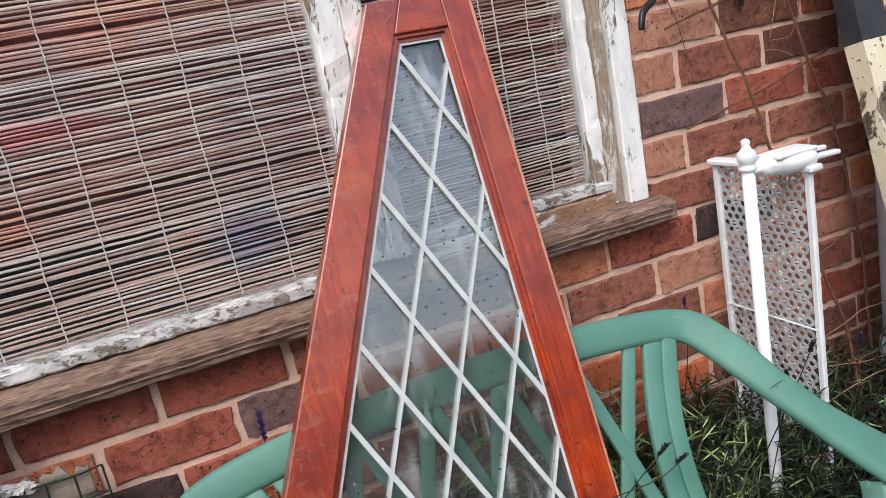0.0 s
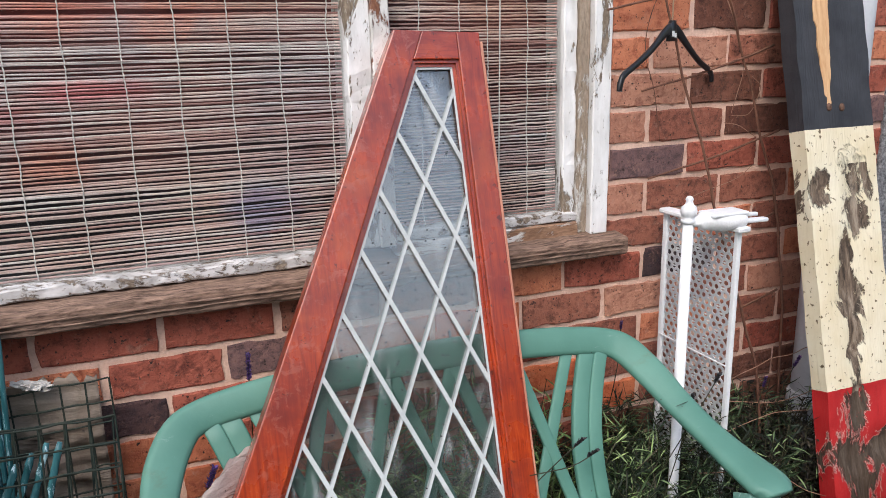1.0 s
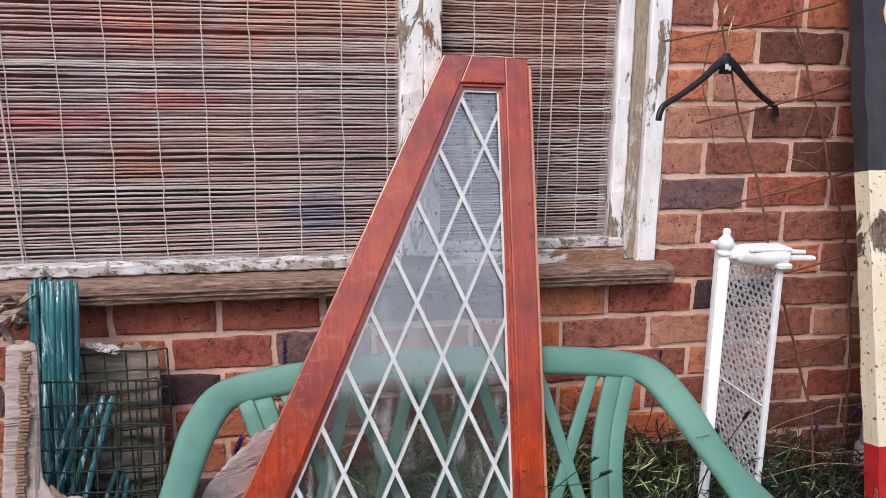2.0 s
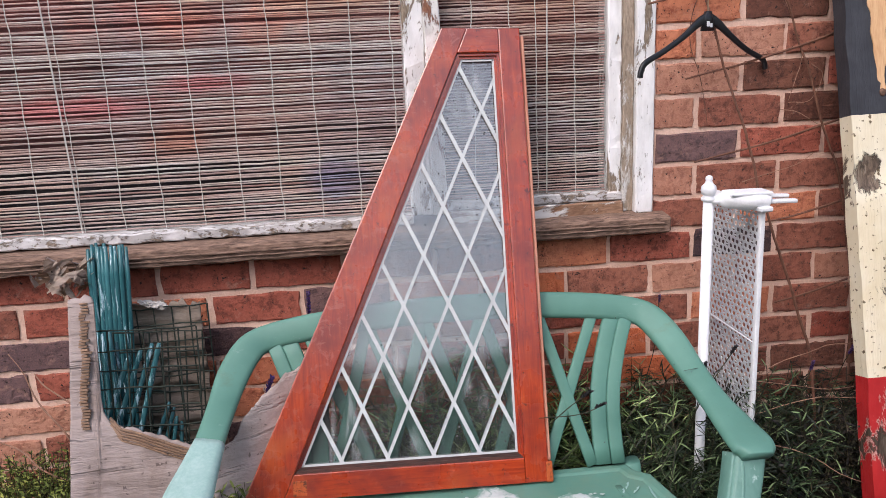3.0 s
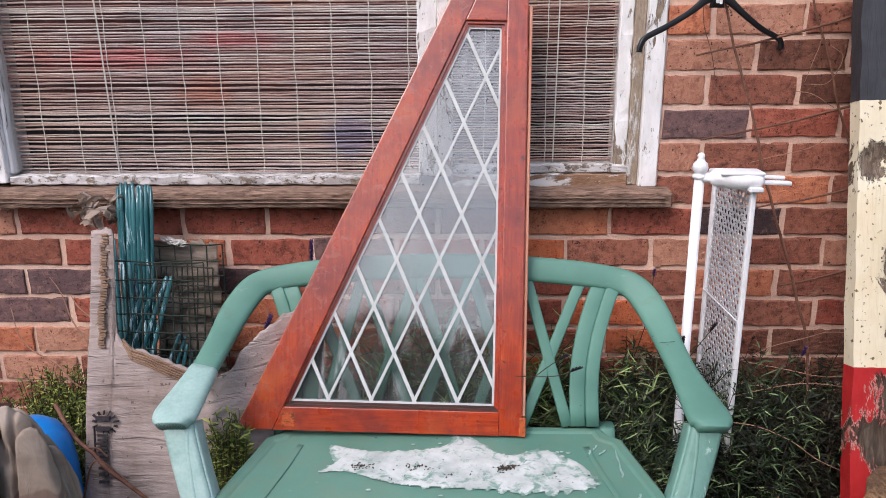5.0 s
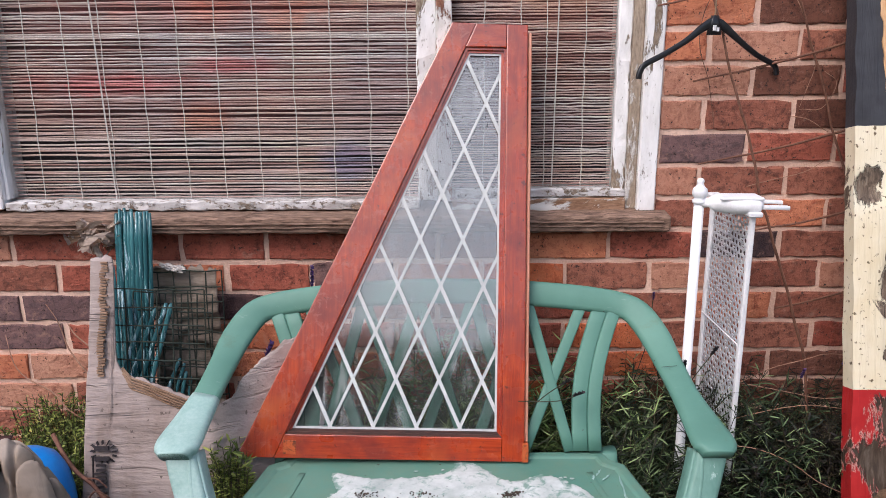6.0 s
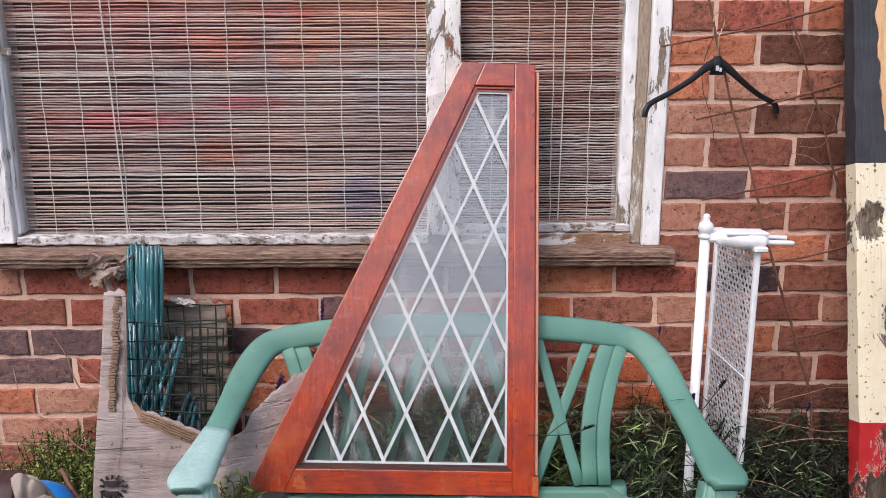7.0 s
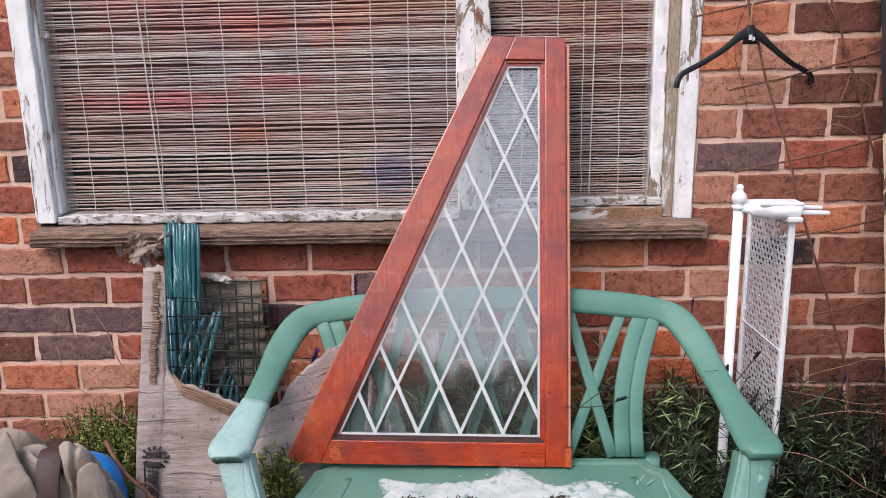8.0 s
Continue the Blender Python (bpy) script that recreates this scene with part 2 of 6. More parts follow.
def glass_mat(name, veil, veil_color=(0.75, 0.78, 0.8), rough=0.0, ior=1.5, streaks=0.0, specks=0.71):
    """Clear window glass: see-through, mirror by Fresnel, with a thin film of dirt."""
    m = bpy.data.materials.new(name)
    m.use_nodes = True
    nt = m.node_tree
    nt.nodes.remove(nt.nodes["Principled BSDF"])
    out = nt.nodes["Material Output"]
    clear, gloss, film = nt.nodes.new("ShaderNodeBsdfTransparent"), nt.nodes.new("ShaderNodeBsdfGlossy"), nt.nodes.new("ShaderNodeBsdfDiffuse")
    clear.inputs[0].default_value = (0.93, 0.95, 0.94, 1)
    gloss.inputs["Roughness"].default_value = rough
    film.inputs[0].default_value = (*veil_color, 1)
    fres = nt.nodes.new("ShaderNodeFresnel")
    fres.inputs[0].default_value = ior
    a, b = nt.nodes.new("ShaderNodeMixShader"), nt.nodes.new("ShaderNodeMixShader")
    nt.links.new(fres.outputs[0], a.inputs[0])
    nt.links.new(clear.outputs[0], a.inputs[1])
    nt.links.new(gloss.outputs[0], a.inputs[2])
    v = coords(nt)
    smear = ramp(nt, fuzz(nt, v, 9, 6, 0.7, 0.6), ((0.35, (veil * 0.3,) * 3), (0.75, (veil * 2.0,) * 3)))
    cells = nt.nodes.new("ShaderNodeTexVoronoi")
    cells.voronoi_dimensions = "2D"
    cells.inputs["Scale"].default_value = 52.0
    across, flat = nt.nodes.new("ShaderNodeSeparateXYZ"), nt.nodes.new("ShaderNodeCombineXYZ")
    nt.links.new(v, across.inputs[0])
    nt.links.new(across.outputs[0], flat.inputs[0])
    nt.links.new(across.outputs[2], flat.inputs[1])
    nt.links.new(flat.outputs[0], cells.inputs["Vector"])
    few = ramp(nt, cells.outputs["Color"], ((specks, (0, 0, 0)), (specks + 0.02, (1, 1, 1))))
    spots = mixc(nt, 1.0, ramp(nt, cells.outputs["Distance"], ((0.075, (1, 1, 1)), (0.1, (0, 0, 0)))), few, "MULTIPLY")
    if streaks:
        wipe = fuzz(nt, coords(nt, (1, 1, 0.2)), 26, 5, 0.65, 0.6)
        wipe = ramp(nt, wipe, ((0.55, (0, 0, 0)), (0.72, (streaks,) * 3)))
        patch = ramp(nt, fuzz(nt, v, 5.5, 3, 0.5), ((0.42, (0, 0, 0)), (0.58, (1, 1, 1))))
        smear = mixc(nt, 1.0, smear, mixc(nt, 1.0, wipe, patch, "MULTIPLY"), "ADD")
    nt.links.new(mixc(nt, 1.0, smear, spots, "ADD"), b.inputs[0])
    nt.links.new(mixc(nt, spots, veil_color, (0.02, 0.02, 0.02)), film.inputs[0])
    nt.links.new(a.outputs[0], b.inputs[1])
    nt.links.new(film.outputs[0], b.inputs[2])
    nt.links.new(b.outputs[0], out.inputs["Surface"])
    return m


PANE = glass_mat("window_pane", 0.006, ior=1.3, specks=0.96)

# ---- setting ----
COURSE, PITCH, BED = 0.085, 0.2265, 0.82
X_LEFT, X_RIGHT, TOP = -2.6, 1.115, 2.3
WIN = (-1.527, 0.226, 0.955, 2.05)


def wall_slab(bm, y0, y1, x0, x1, z0, z1):
    """A wall with the window's opening through it."""
    a, b, c, d = WIN
    for q in ((x0, a, z0, z1), (b, x1, z0, z1), (a, b, z0, c - 0.02), (a, b, d, z1)):
        box(bm, q[0], q[1], y0, y1, q[2], q[3])
    return bm


wall = structure("wall_brick", wall_slab(bmesh.new(), 0.0015, 0.25, X_LEFT, X_RIGHT, -0.1, TOP), MORTAR, "old red-brown brick house wall with pale mortar joints", "wall")

bm = bmesh.new()
box(bm, X_RIGHT, 2.6, -0.012, 0.25, -0.1, TOP, 0.004)
structure("wall_pebbledash", bm, DASH, "rough grey pebbledash wall beside the brickwork", "wall")

bm = bmesh.new()
g = 48
vs = [[bm.verts.new((-2.8 + 5.6 * i / g, -1.35 + 1.4 * j / 14, 0.03 + 0.022 * noise.noise((i * 0.35, j * 0.4, 0)) + 0.06 * max(0.0, j / 14 - 0.55))) for j in range(15)] for i in range(g + 1)]
for i in range(g):
    for j in range(14):
        bm.faces.new((vs[i][j], vs[i + 1][j], vs[i + 1][j + 1], vs[i][j + 1]))
bed = structure("ground_bed", bm, SOIL, "dark damp soil of the flower bed under the wall", "soil", True)
bm = bmesh.new()
box(bm, -60, 60, -60, 40, -0.3, 0.0)
structure("ground", bm, PAVING, "worn grey-brown garden paving", "ground")
# the garden's far side, behind the walk
bm = bmesh.new()
n = 420
low = [bm.verts.new((-16 + 32 * i / n, -7.5 - 0.4 * noise.noise((i * 0.11, 3, 1)), 0)) for i in range(n + 1)]
top = [bm.verts.new((v.co.x, v.co.y - 0.5, 2.85 + 0.5 * noise.noise((i * 0.05, 0, 5)) + 0.3 * noise.noise((i * 0.4, 2, 7)) + 0.08 * noise.noise((i * 1.3, 4, 7)))) for i, v in enumerate(low)]
for i in range(n):
    bm.faces.new((low[i], low[i + 1], top[i + 1], top[i]))
structure("backdrop_hedge", bm, HEDGE, "tall dark hedge at the garden's far side", "hedge")
# the room behind the blinds
bm = bmesh.new()
for q in ((-2.6, 1.1, 1.6, 1.7, 0, 2.4), (-2.6, -2.5, 0.25, 1.6, 0, 2.4), (1.0, 1.1, 0.25, 1.6, 0, 2.4), (-2.5, 1.0, 0.25, 1.6, 0.0, 0.1)):
    box(bm, *q)
structure("wall_room", bm, INSIDE, "dim brown walls of the room behind the blinds", "wall")
bm = bmesh.new()
box(bm, -2.6, 1.1, 0.25, 1.7, 2.4, 2.5)
structure("ceiling", bm, INSIDE, "dim ceiling of the room behind the blinds", "ceiling")
# unseen eaves, added to limit the sky light from above
bm = bmesh.new()
box(bm, -2.75, 2.6, -0.06, 1.8, TOP, TOP + 0.12, 0.004)
structure("trim_eaves", bm, RENDER_GREY, "plain grey eaves above the wall, unseen, added to shape the light", "trim")


# ---- the window ----
def worn(bm, seed, amount, cuts=0, axis=0):
    """Cut long members crosswise and jitter them, for chipped and wavy edges."""
    if cuts:
        es = [e for e in bm.edges if abs((e.verts[0].co - e.verts[1].co).normalized()[axis]) > 0.9 and e.calc_length() > 0.1]
        bmesh.ops.subdivide_edges(bm, edges=es, cuts=cuts, use_grid_fill=False)
    for v in bm.verts:
        p = v.co * 23.0 + Vector((seed, seed * 2.3, 0))
        v.co += Vector(noise.noise_vector(p)) * amount + Vector(noise.noise_vector(p * 4.1)) * amount * 0.6
    return bm


def beam(x0, x1, y0, y1, z0, z1, seed, amount=0.0016, bevel=0.003):
    bm = box(bmesh.new(), x0, x1, y0, y1, z0, z1)
    n = max(2, int(max(x1 - x0, z1 - z0) / 0.018))
    worn(bm, 0, 0.0, n, 0 if x1 - x0 > z1 - z0 else 2)
    es = [e for e in bm.edges if len(e.link_faces) == 2 and e.calc_face_angle(0) > 1.0]
    bmesh.ops.bevel(bm, geom=es, offset=bevel, segments=1, affect="EDGES")
    return worn(bm, seed, amount)


window = thing("window_1", "old timber house window with flaking white paint", "window", kind="structure")
part("outer_frame", beam(-1.529, -1.476, -0.012, 0.12, 0.968, 2.05, 1), WHITE_SOUND, window, "flaking white outer frame")
part("outer_frame", beam(0.18, 0.227, -0.012, 0.12, 0.956, 2.05, 2), WHITE_PAINT, window, "flaking white outer frame")
part("weathered_strip", beam(0.152, 0.18, 0.006, 0.11, 0.958, 2.03, 3), BARE_STRIP, window, "strip weathered to bare grey wood")
part("stile", beam(-1.476, -1.466, 0.006, 0.1, 0.99, 2.03, 4), WHITE_SOUND, window)
part("stile", beam(0.118, 0.152, 0.016, 0.1, 0.998, 2.03, 5, 0.003), WHITE_PAINT, window)
part("mullion", beam(-0.388, -0.338, -0.002, 0.11, 0.985, 2.04, 6, 0.003), WHITE_PAINT, window, "mullion with flaking white paint")
part("mullion", beam(-0.338, -0.3, -0.01, 0.11, 0.985, 2.04, 7, 0.002), MULLION_PAINT, window, "mullion edge with brown primer showing")
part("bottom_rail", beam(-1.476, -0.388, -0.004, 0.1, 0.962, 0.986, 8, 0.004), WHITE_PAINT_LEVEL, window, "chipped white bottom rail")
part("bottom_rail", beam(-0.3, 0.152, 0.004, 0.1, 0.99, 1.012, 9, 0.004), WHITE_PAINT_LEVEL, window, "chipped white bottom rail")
part("lower_rail", beam(-0.3, 0.152, -0.002, 0.11, 0.953, 0.988, 10, 0.003), LOW_RAIL, window, "lower rail weathered mostly bare")
part("cleat", box(bmesh.new(), -1.467, -1.446, 0.012, 0.028, 1.452, 1.47, 0.002), WHITE_PAINT, window, "small white cleat")
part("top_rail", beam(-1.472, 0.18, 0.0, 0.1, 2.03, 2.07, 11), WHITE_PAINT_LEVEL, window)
bm = beam(-1.535, 0.262, -0.055, 0.1, 0.914, 0.9665, 12, 0.004, 0.005)
for v in bm.verts:
    v.co.z -= max(0.0, -0.002 - v.co.y) * (0.28 if v.co.z > 0.93 else 0.1)
sill = part("window_sill", bm, SILL_WOOD, window, "cracked bare timber sill")
for y, z, hgt in ((-0.0575, 0.936, 0.0035), (-0.0572, 0.925, 0.0025)):
    path = [(-1.53 + 0.03 * i, y + 0.002 * noise.noise((i * 0.5, z * 90, 0)), z + 0.003 * noise.noise((i * 0.23, z * 50, 2))) for i in range(60)]
    part("crack_lip", sweep(bmesh.new(), path, slab(hgt, 0.006, 0.001), side=(0, 0, 1)), SILL_WOOD, sill, "split lip of weathered wood")
for x0, x1 in ((-1.466, -0.388), (-0.3, 0.118)):
    p = part("pane", box(bmesh.new(), x0 - 0.01, x1 + 0.01, 0.03, 0.034, 0.975, 2.035), PANE, window)
    p.visible_shadow = False


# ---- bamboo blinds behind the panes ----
def reflection_tinted(nt, col, where, amount):
    """Reflected colours painted in: pink streaks, an orange spot, a blue spot and a rust-brown upper part."""
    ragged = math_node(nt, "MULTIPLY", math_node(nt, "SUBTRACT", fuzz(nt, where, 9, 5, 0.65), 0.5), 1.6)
    for at, size, hue in (((-1.19, 1.285), (0.3, 0.034), (1.2, 0.42, 0.47)), ((-0.86, 1.33), (0.14, 0.03), (1.2, 0.42, 0.47)), ((-0.95, 1.2), (0.1, 0.05), (1.1, 0.62, 0.44)), ((-0.57, 1.08), (0.09, 0.06), (0.5, 0.58, 0.95)), ((-0.95, 1.47), (0.36, 0.05), (1.15, 0.72, 0.66)), ((-0.6, 1.66), (0.5, 0.25), (1.2, 0.84, 0.64)), ((-1.2, 1.6), (0.35, 0.16), (1.18, 0.76, 0.72)), ((-0.75, 1.56), (0.14, 0.03), (1.15, 0.55, 0.58)), ((-0.05, 1.5), (0.2, 0.2), (0.9, 0.7, 0.58))):
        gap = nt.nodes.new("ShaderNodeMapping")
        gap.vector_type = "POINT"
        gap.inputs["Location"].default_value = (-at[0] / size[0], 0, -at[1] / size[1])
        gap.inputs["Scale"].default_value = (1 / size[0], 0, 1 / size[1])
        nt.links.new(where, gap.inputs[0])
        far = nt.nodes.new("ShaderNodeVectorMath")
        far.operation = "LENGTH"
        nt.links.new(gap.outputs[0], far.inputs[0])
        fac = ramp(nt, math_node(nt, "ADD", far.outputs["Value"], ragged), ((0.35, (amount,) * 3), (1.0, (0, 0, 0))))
        col = mixc(nt, fac, col, mixc(nt, 1.0, col, hue, "MULTIPLY"))
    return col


def slat_mat():
    """Split bamboo, each slat of its own tone, with pink, rust and violet-grey reflections painted across the blind."""
    m, nt, b = nodes("split_bamboo", 0.6, 0, 0.35)
    r = rand(nt)
    where = nt.nodes.new("ShaderNodeNewGeometry").outputs["Position"]
    streak = fuzz(nt, coords(nt, (2.2, 1, 1)), 3.0, 5, 0.6, 0.3, math_node(nt, "MULTIPLY", r, 30))
    base = ramp(nt, r, ((0.0, (0.42, 0.23, 0.21)), (0.2, (0.74, 0.51, 0.48)), (0.65, (0.88, 0.7, 0.67)), (1.0, (0.93, 0.84, 0.82))))
    col = mixc(nt, ramp(nt, streak, ((0.46, (0, 0, 0)), (0.66, (0.5, 0.5, 0.5)))), base, (0.3, 0.14, 0.13))
    reflected = ramp(nt, fuzz(nt, where, 2.2, 4, 0.6, 0.4), ((0.36, (0.8, 0.77, 0.84)), (0.46, (1, 0.96, 0.95)), (0.55, (1.0, 0.86, 0.78)), (0.66, (0.97, 0.74, 0.62))))
    col = mixc(nt, 0.7, col, reflected, "MULTIPLY")
    col = reflection_tinted(nt, col, where, 0.75)
    nt.links.new(col, b.inputs["Base Color"])
    relief(nt, b, fuzz(nt, coords(nt, (1, 1, 30)), 40, 2), 0.3, 0.001)
    return m


BAMBOO = slat_mat()


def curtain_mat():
    """A wine-brown cloth; room light is painted in above, near-black dimness below."""
    m, nt, b = nodes("tinted_brown_curtain", 0.9, 0, 0.2)
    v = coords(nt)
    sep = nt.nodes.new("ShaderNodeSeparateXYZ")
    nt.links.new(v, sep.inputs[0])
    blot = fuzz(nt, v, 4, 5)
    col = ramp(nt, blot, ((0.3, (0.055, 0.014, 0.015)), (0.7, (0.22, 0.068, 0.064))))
    light_edge = math_node(nt, "ADD", sep.outputs[2], math_node(nt, "MULTIPLY", math_node(nt, "SUBTRACT", blot, 0.5), 0.25))
    col = mixc(nt, ramp(nt, math_node(nt, "SUBTRACT", light_edge, 0.9), ((0.24, (1, 1, 1)), (0.34, (0, 0, 0)))), col, (0.03, 0.016, 0.02))
    nt.links.new(reflection_tinted(nt, col, v, 0.7), b.inputs["Base Color"])
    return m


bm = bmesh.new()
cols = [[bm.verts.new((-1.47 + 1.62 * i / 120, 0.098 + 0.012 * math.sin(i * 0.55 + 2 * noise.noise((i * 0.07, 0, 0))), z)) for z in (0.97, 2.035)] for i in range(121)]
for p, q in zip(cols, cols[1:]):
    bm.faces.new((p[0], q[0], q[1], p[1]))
curtain = tagged(link(bm, "curtain", curtain_mat(), None, True), "brown curtain hanging behind the blinds, room light painted into its upper part", "curtain")
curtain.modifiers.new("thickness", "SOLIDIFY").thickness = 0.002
CORD = plain("blind_cord", (0.84, 0.76, 0.74), (0.93, 0.88, 0.87), 0.9, 60, 300, 0.5)


def blind(x0, x1, z0, z1, y, cords, seed, label):
    rnd = random.Random(seed)
    b = thing("bamboo_blind", label, "blind", "window blinds")
    kinds = []
    for k in range(16):
        bm = bmesh.new()
        n = 26
        wob = rnd.random() * 60
        path = [((x0 + (x1 - x0) * i / n), 0.0015 * noise.noise((i * 0.5, wob, 1)), 0.0024 * noise.noise((i * 0.2, wob, 4)) + 0.0013 * noise.noise((i * 0.8, wob, 9))) for i in range(n + 1)]
        h = 0.0016 + 0.0008 * rnd.random()
        sweep(bm, path, [(h, 0), (0, 0.0011), (-h, 0), (0, -0.0011)], side=(0, 0, 1))
        me = bpy.data.meshes.new("slat")
        bmesh.ops.recalc_face_normals(bm, faces=bm.faces)
        bm.to_mesh(me)
        bm.free()
        me.materials.append(BAMBOO)
        kinds.append(me)
    z = z0
    while z < z1:
        s = new("slat", rnd.choice(kinds))
        s.parent = b
        tilt = rnd.gauss(0, 0.0016)
        s.matrix_basis = Matrix.Translation((0, y + rnd.uniform(-0.001, 0.001), z)) @ Matrix.Rotation(tilt, 4, Vector((0, 1, 0)))
        z += 0.0067 * rnd.uniform(0.82, 1.18)
    for x in cords:
        bm = bmesh.new()
        path = [(x + 0.004 * noise.noise((x * 9, i * 0.12, 0.5)) + 0.0006 * (-1) ** i, y - 0.0042 + 0.0012 * (i % 2), z0 - 0.004 + (z1 - z0) * i / 150) for i in range(151)]
        sweep(bm, path, [(-0.0012, 0.0), (0.0, -0.0008), (0.0012, 0.0), (0.0, 0.0008)], side=(1, 0, 0))
        part("stitching", bm, CORD, b, "row of pale thread stitching")
    return b


BLIND_Y = 0.05
left_blind = blind(-1.474, -0.37, 0.985, 2.03, BLIND_Y, [-1.3895 + 0.09747 * i for i in range(11)], 3, "uneven split-bamboo roller blind behind dusty glass")
bm = sweep(bmesh.new(), smooth_path([(-1.234, BLIND_Y - 0.01, 2.02), (-1.214, BLIND_Y - 0.01, 1.546), (-1.197, BLIND_Y - 0.01, 0.984)], 8), ring(0.0021, 6))
part("pull_cord", bm, CORD, left_blind, "white pull cord")
right_blind = blind(-0.318, 0.13, 0.992, 2.03, BLIND_Y, [-0.217, -0.123, -0.0586, 0.0403], 4, "narrow split-bamboo roller blind behind dusty glass")
bm = sweep(bmesh.new(), smooth_path([(-0.024, BLIND_Y - 0.01, 2.02), (-0.031, BLIND_Y - 0.01, 1.4), (-0.037, BLIND_Y - 0.01, 1.0)], 8), ring(0.0017, 6))
part("pull_cord", bm, CORD, right_blind, "white pull cord")

# ---- the green bench ----
def plastic_mat(name, dirty):
    m, nt, b = nodes(name, 0.42, 0, 0.5)
    v = coords(nt)
    big, fine = fuzz(nt, v, 5, 5, 0.6), fuzz(nt, v, 160, 3)
    col = ramp(nt, big, ((0.3, (0.072, 0.19, 0.148)), (0.7, (0.108, 0.252, 0.2))))
    scuff = ramp(nt, fuzz(nt, coords(nt, (1, 3, 3)), 22, 8, 0.75, 0.4), ((0.62, (0, 0, 0)), (0.74, (0.5, 0.5, 0.5))))
    col = mixc(nt, scuff, col, (0.28, 0.4, 0.36))
    dirt = ramp(nt, fuzz(nt, v, 13, 7, 0.75, 0.3), ((0.6 - 0.25 * dirty, (0, 0, 0)), (0.78, (0.5 + 0.3 * dirty,) * 3)))
    col = mixc(nt, dirt, col, (0.1 + 0.05 * dirty, 0.12 + 0.11 * dirty, 0.07 + 0.1 * dirty))
    spots = ramp(nt, fuzz(nt, v, 70, 2, 0.4), ((0.76, (0, 0, 0)), (0.79, (1, 1, 1))))
    col = mixc(nt, spots, col, (0.05, 0.06, 0.045))
    nt.links.new(col, b.inputs["Base Color"])
    nt.links.new(ramp(nt, big, ((0.3, (0.5,) * 3), (0.7, (0.68,) * 3))), b.inputs["Roughness"])
    relief(nt, b, fine, 0.2, 0.001)
    return m


PLASTIC = plastic_mat("faded_green_plastic", 0.0)
SEAT_PLASTIC = plastic_mat("dirty_green_plastic", 0.8)
PALE_PLASTIC = plain("sun_bleached_green_plastic", (0.24, 0.39, 0.36), (0.36, 0.5, 0.475), 0.6, 14, 150, 0.2, overlay=(0.17, 0.31, 0.28), overlay_scale=8, overlay_at=(0.5, 0.7))
LEG_PLASTIC = plain("scratched_green_plastic", (0.08, 0.19, 0.155), (0.14, 0.28, 0.235), 0.5, 9, 120, 0.2, stretch=(1, 1, 0.35), overlay=(0.42, 0.56, 0.53), overlay_scale=24, overlay_at=(0.6, 0.66))
DARK_MARK = plain("dark_scratch", (0.03, 0.06, 0.05), (0.06, 0.1, 0.08), 0.7, 40, 200, 0.2)
XC = -0.32


def back_y(z):
    return -0.172 + 0.4 * (z - 0.8)


bench = thing("garden_bench", "faded green moulded plastic two-seat garden bench", "bench")
# the back's top rail runs on into both arms as one moulded piece: stations as (outer edge, inner edge)
ARM = [((0.43, 0.0, 0.793), (0.415, 0.0, 0.738)), ((0.484, -0.212, 0.775), (0.442, -0.232, 0.727)), ((0.522, -0.262, 0.732), (0.467, -0.277, 0.694)), ((0.537, -0.335, 0.687), (0.486, -0.35, 0.658)),
       ((0.557, -0.42, 0.645), (0.499, -0.436, 0.632)), ((0.58, -0.497, 0.617), (0.502, -0.508, 0.612)), ((0.592, -0.55, 0.605), (0.502, -0.562, 0.602)), ((0.592, -0.572, 0.6), (0.508, -0.584, 0.597)), ((0.58, -0.59, 0.594), (0.52, -0.597, 0.592))]


def rail_edges(first, last, sides):
    lines = []
    for edge in (0, 1):
        pts = []
        if -1 in sides:
            pts += [(XC - st[edge][0], st[edge][1] or back_y(st[edge][2]) - 0.016, st[edge][2]) for st in ARM[first:last][::-1]]
        if len(sides) == 2:
            for d in (-0.34, -0.22, -0.1, 0.0, 0.1, 0.22, 0.34):
                z = (0.826 if edge == 0 else 0.769) - 0.16 * d * d
                pts.append((XC + d, back_y(z) - 0.016, z))
        if 1 in sides:
            pts += [(XC + st[edge][0], st[edge][1] or back_y(st[edge][2]) - 0.016, st[edge][2]) for st in ARM[first:last]]
        lines.append([Vector(p) for p in smooth_path(pts, 5)])
    return lines


def rail_mesh(first, last, sides, grow=0.0, thick=0.027):
    outer, inner = rail_edges(first, last, sides)
    n = len(outer)
    path, across, scales = [], [], []
    for i in range(n):
        a, b = max(i - 1, 0), min(i + 1, n - 1)
        d = (outer[b] + inner[b]) / 2 - (outer[a] + inner[a]) / 2
        nrm = d.cross(outer[i] - inner[i]).normalized()
        if nrm.z > 0.0 or (abs(nrm.z) < 0.05 and nrm.y < 0):
            nrm = -nrm
        end = max(0.0, 1 - min(i if -1 in sides else n, n - 1 - i if 1 in sides else n) / 12) ** 2
        fat = 1.0 + 0.55 * end
        path.append((outer[i] + inner[i]) / 2 + nrm * (thick * fat / 2))
        across.append(outer[i] - inner[i])
        scales.append(((outer[i] - inner[i]).length / 0.06 + grow * 30, fat + grow * 80))
    return sweep(bmesh.new(), path, slab(0.06, thick, 0.011), side=across, scales=scales)


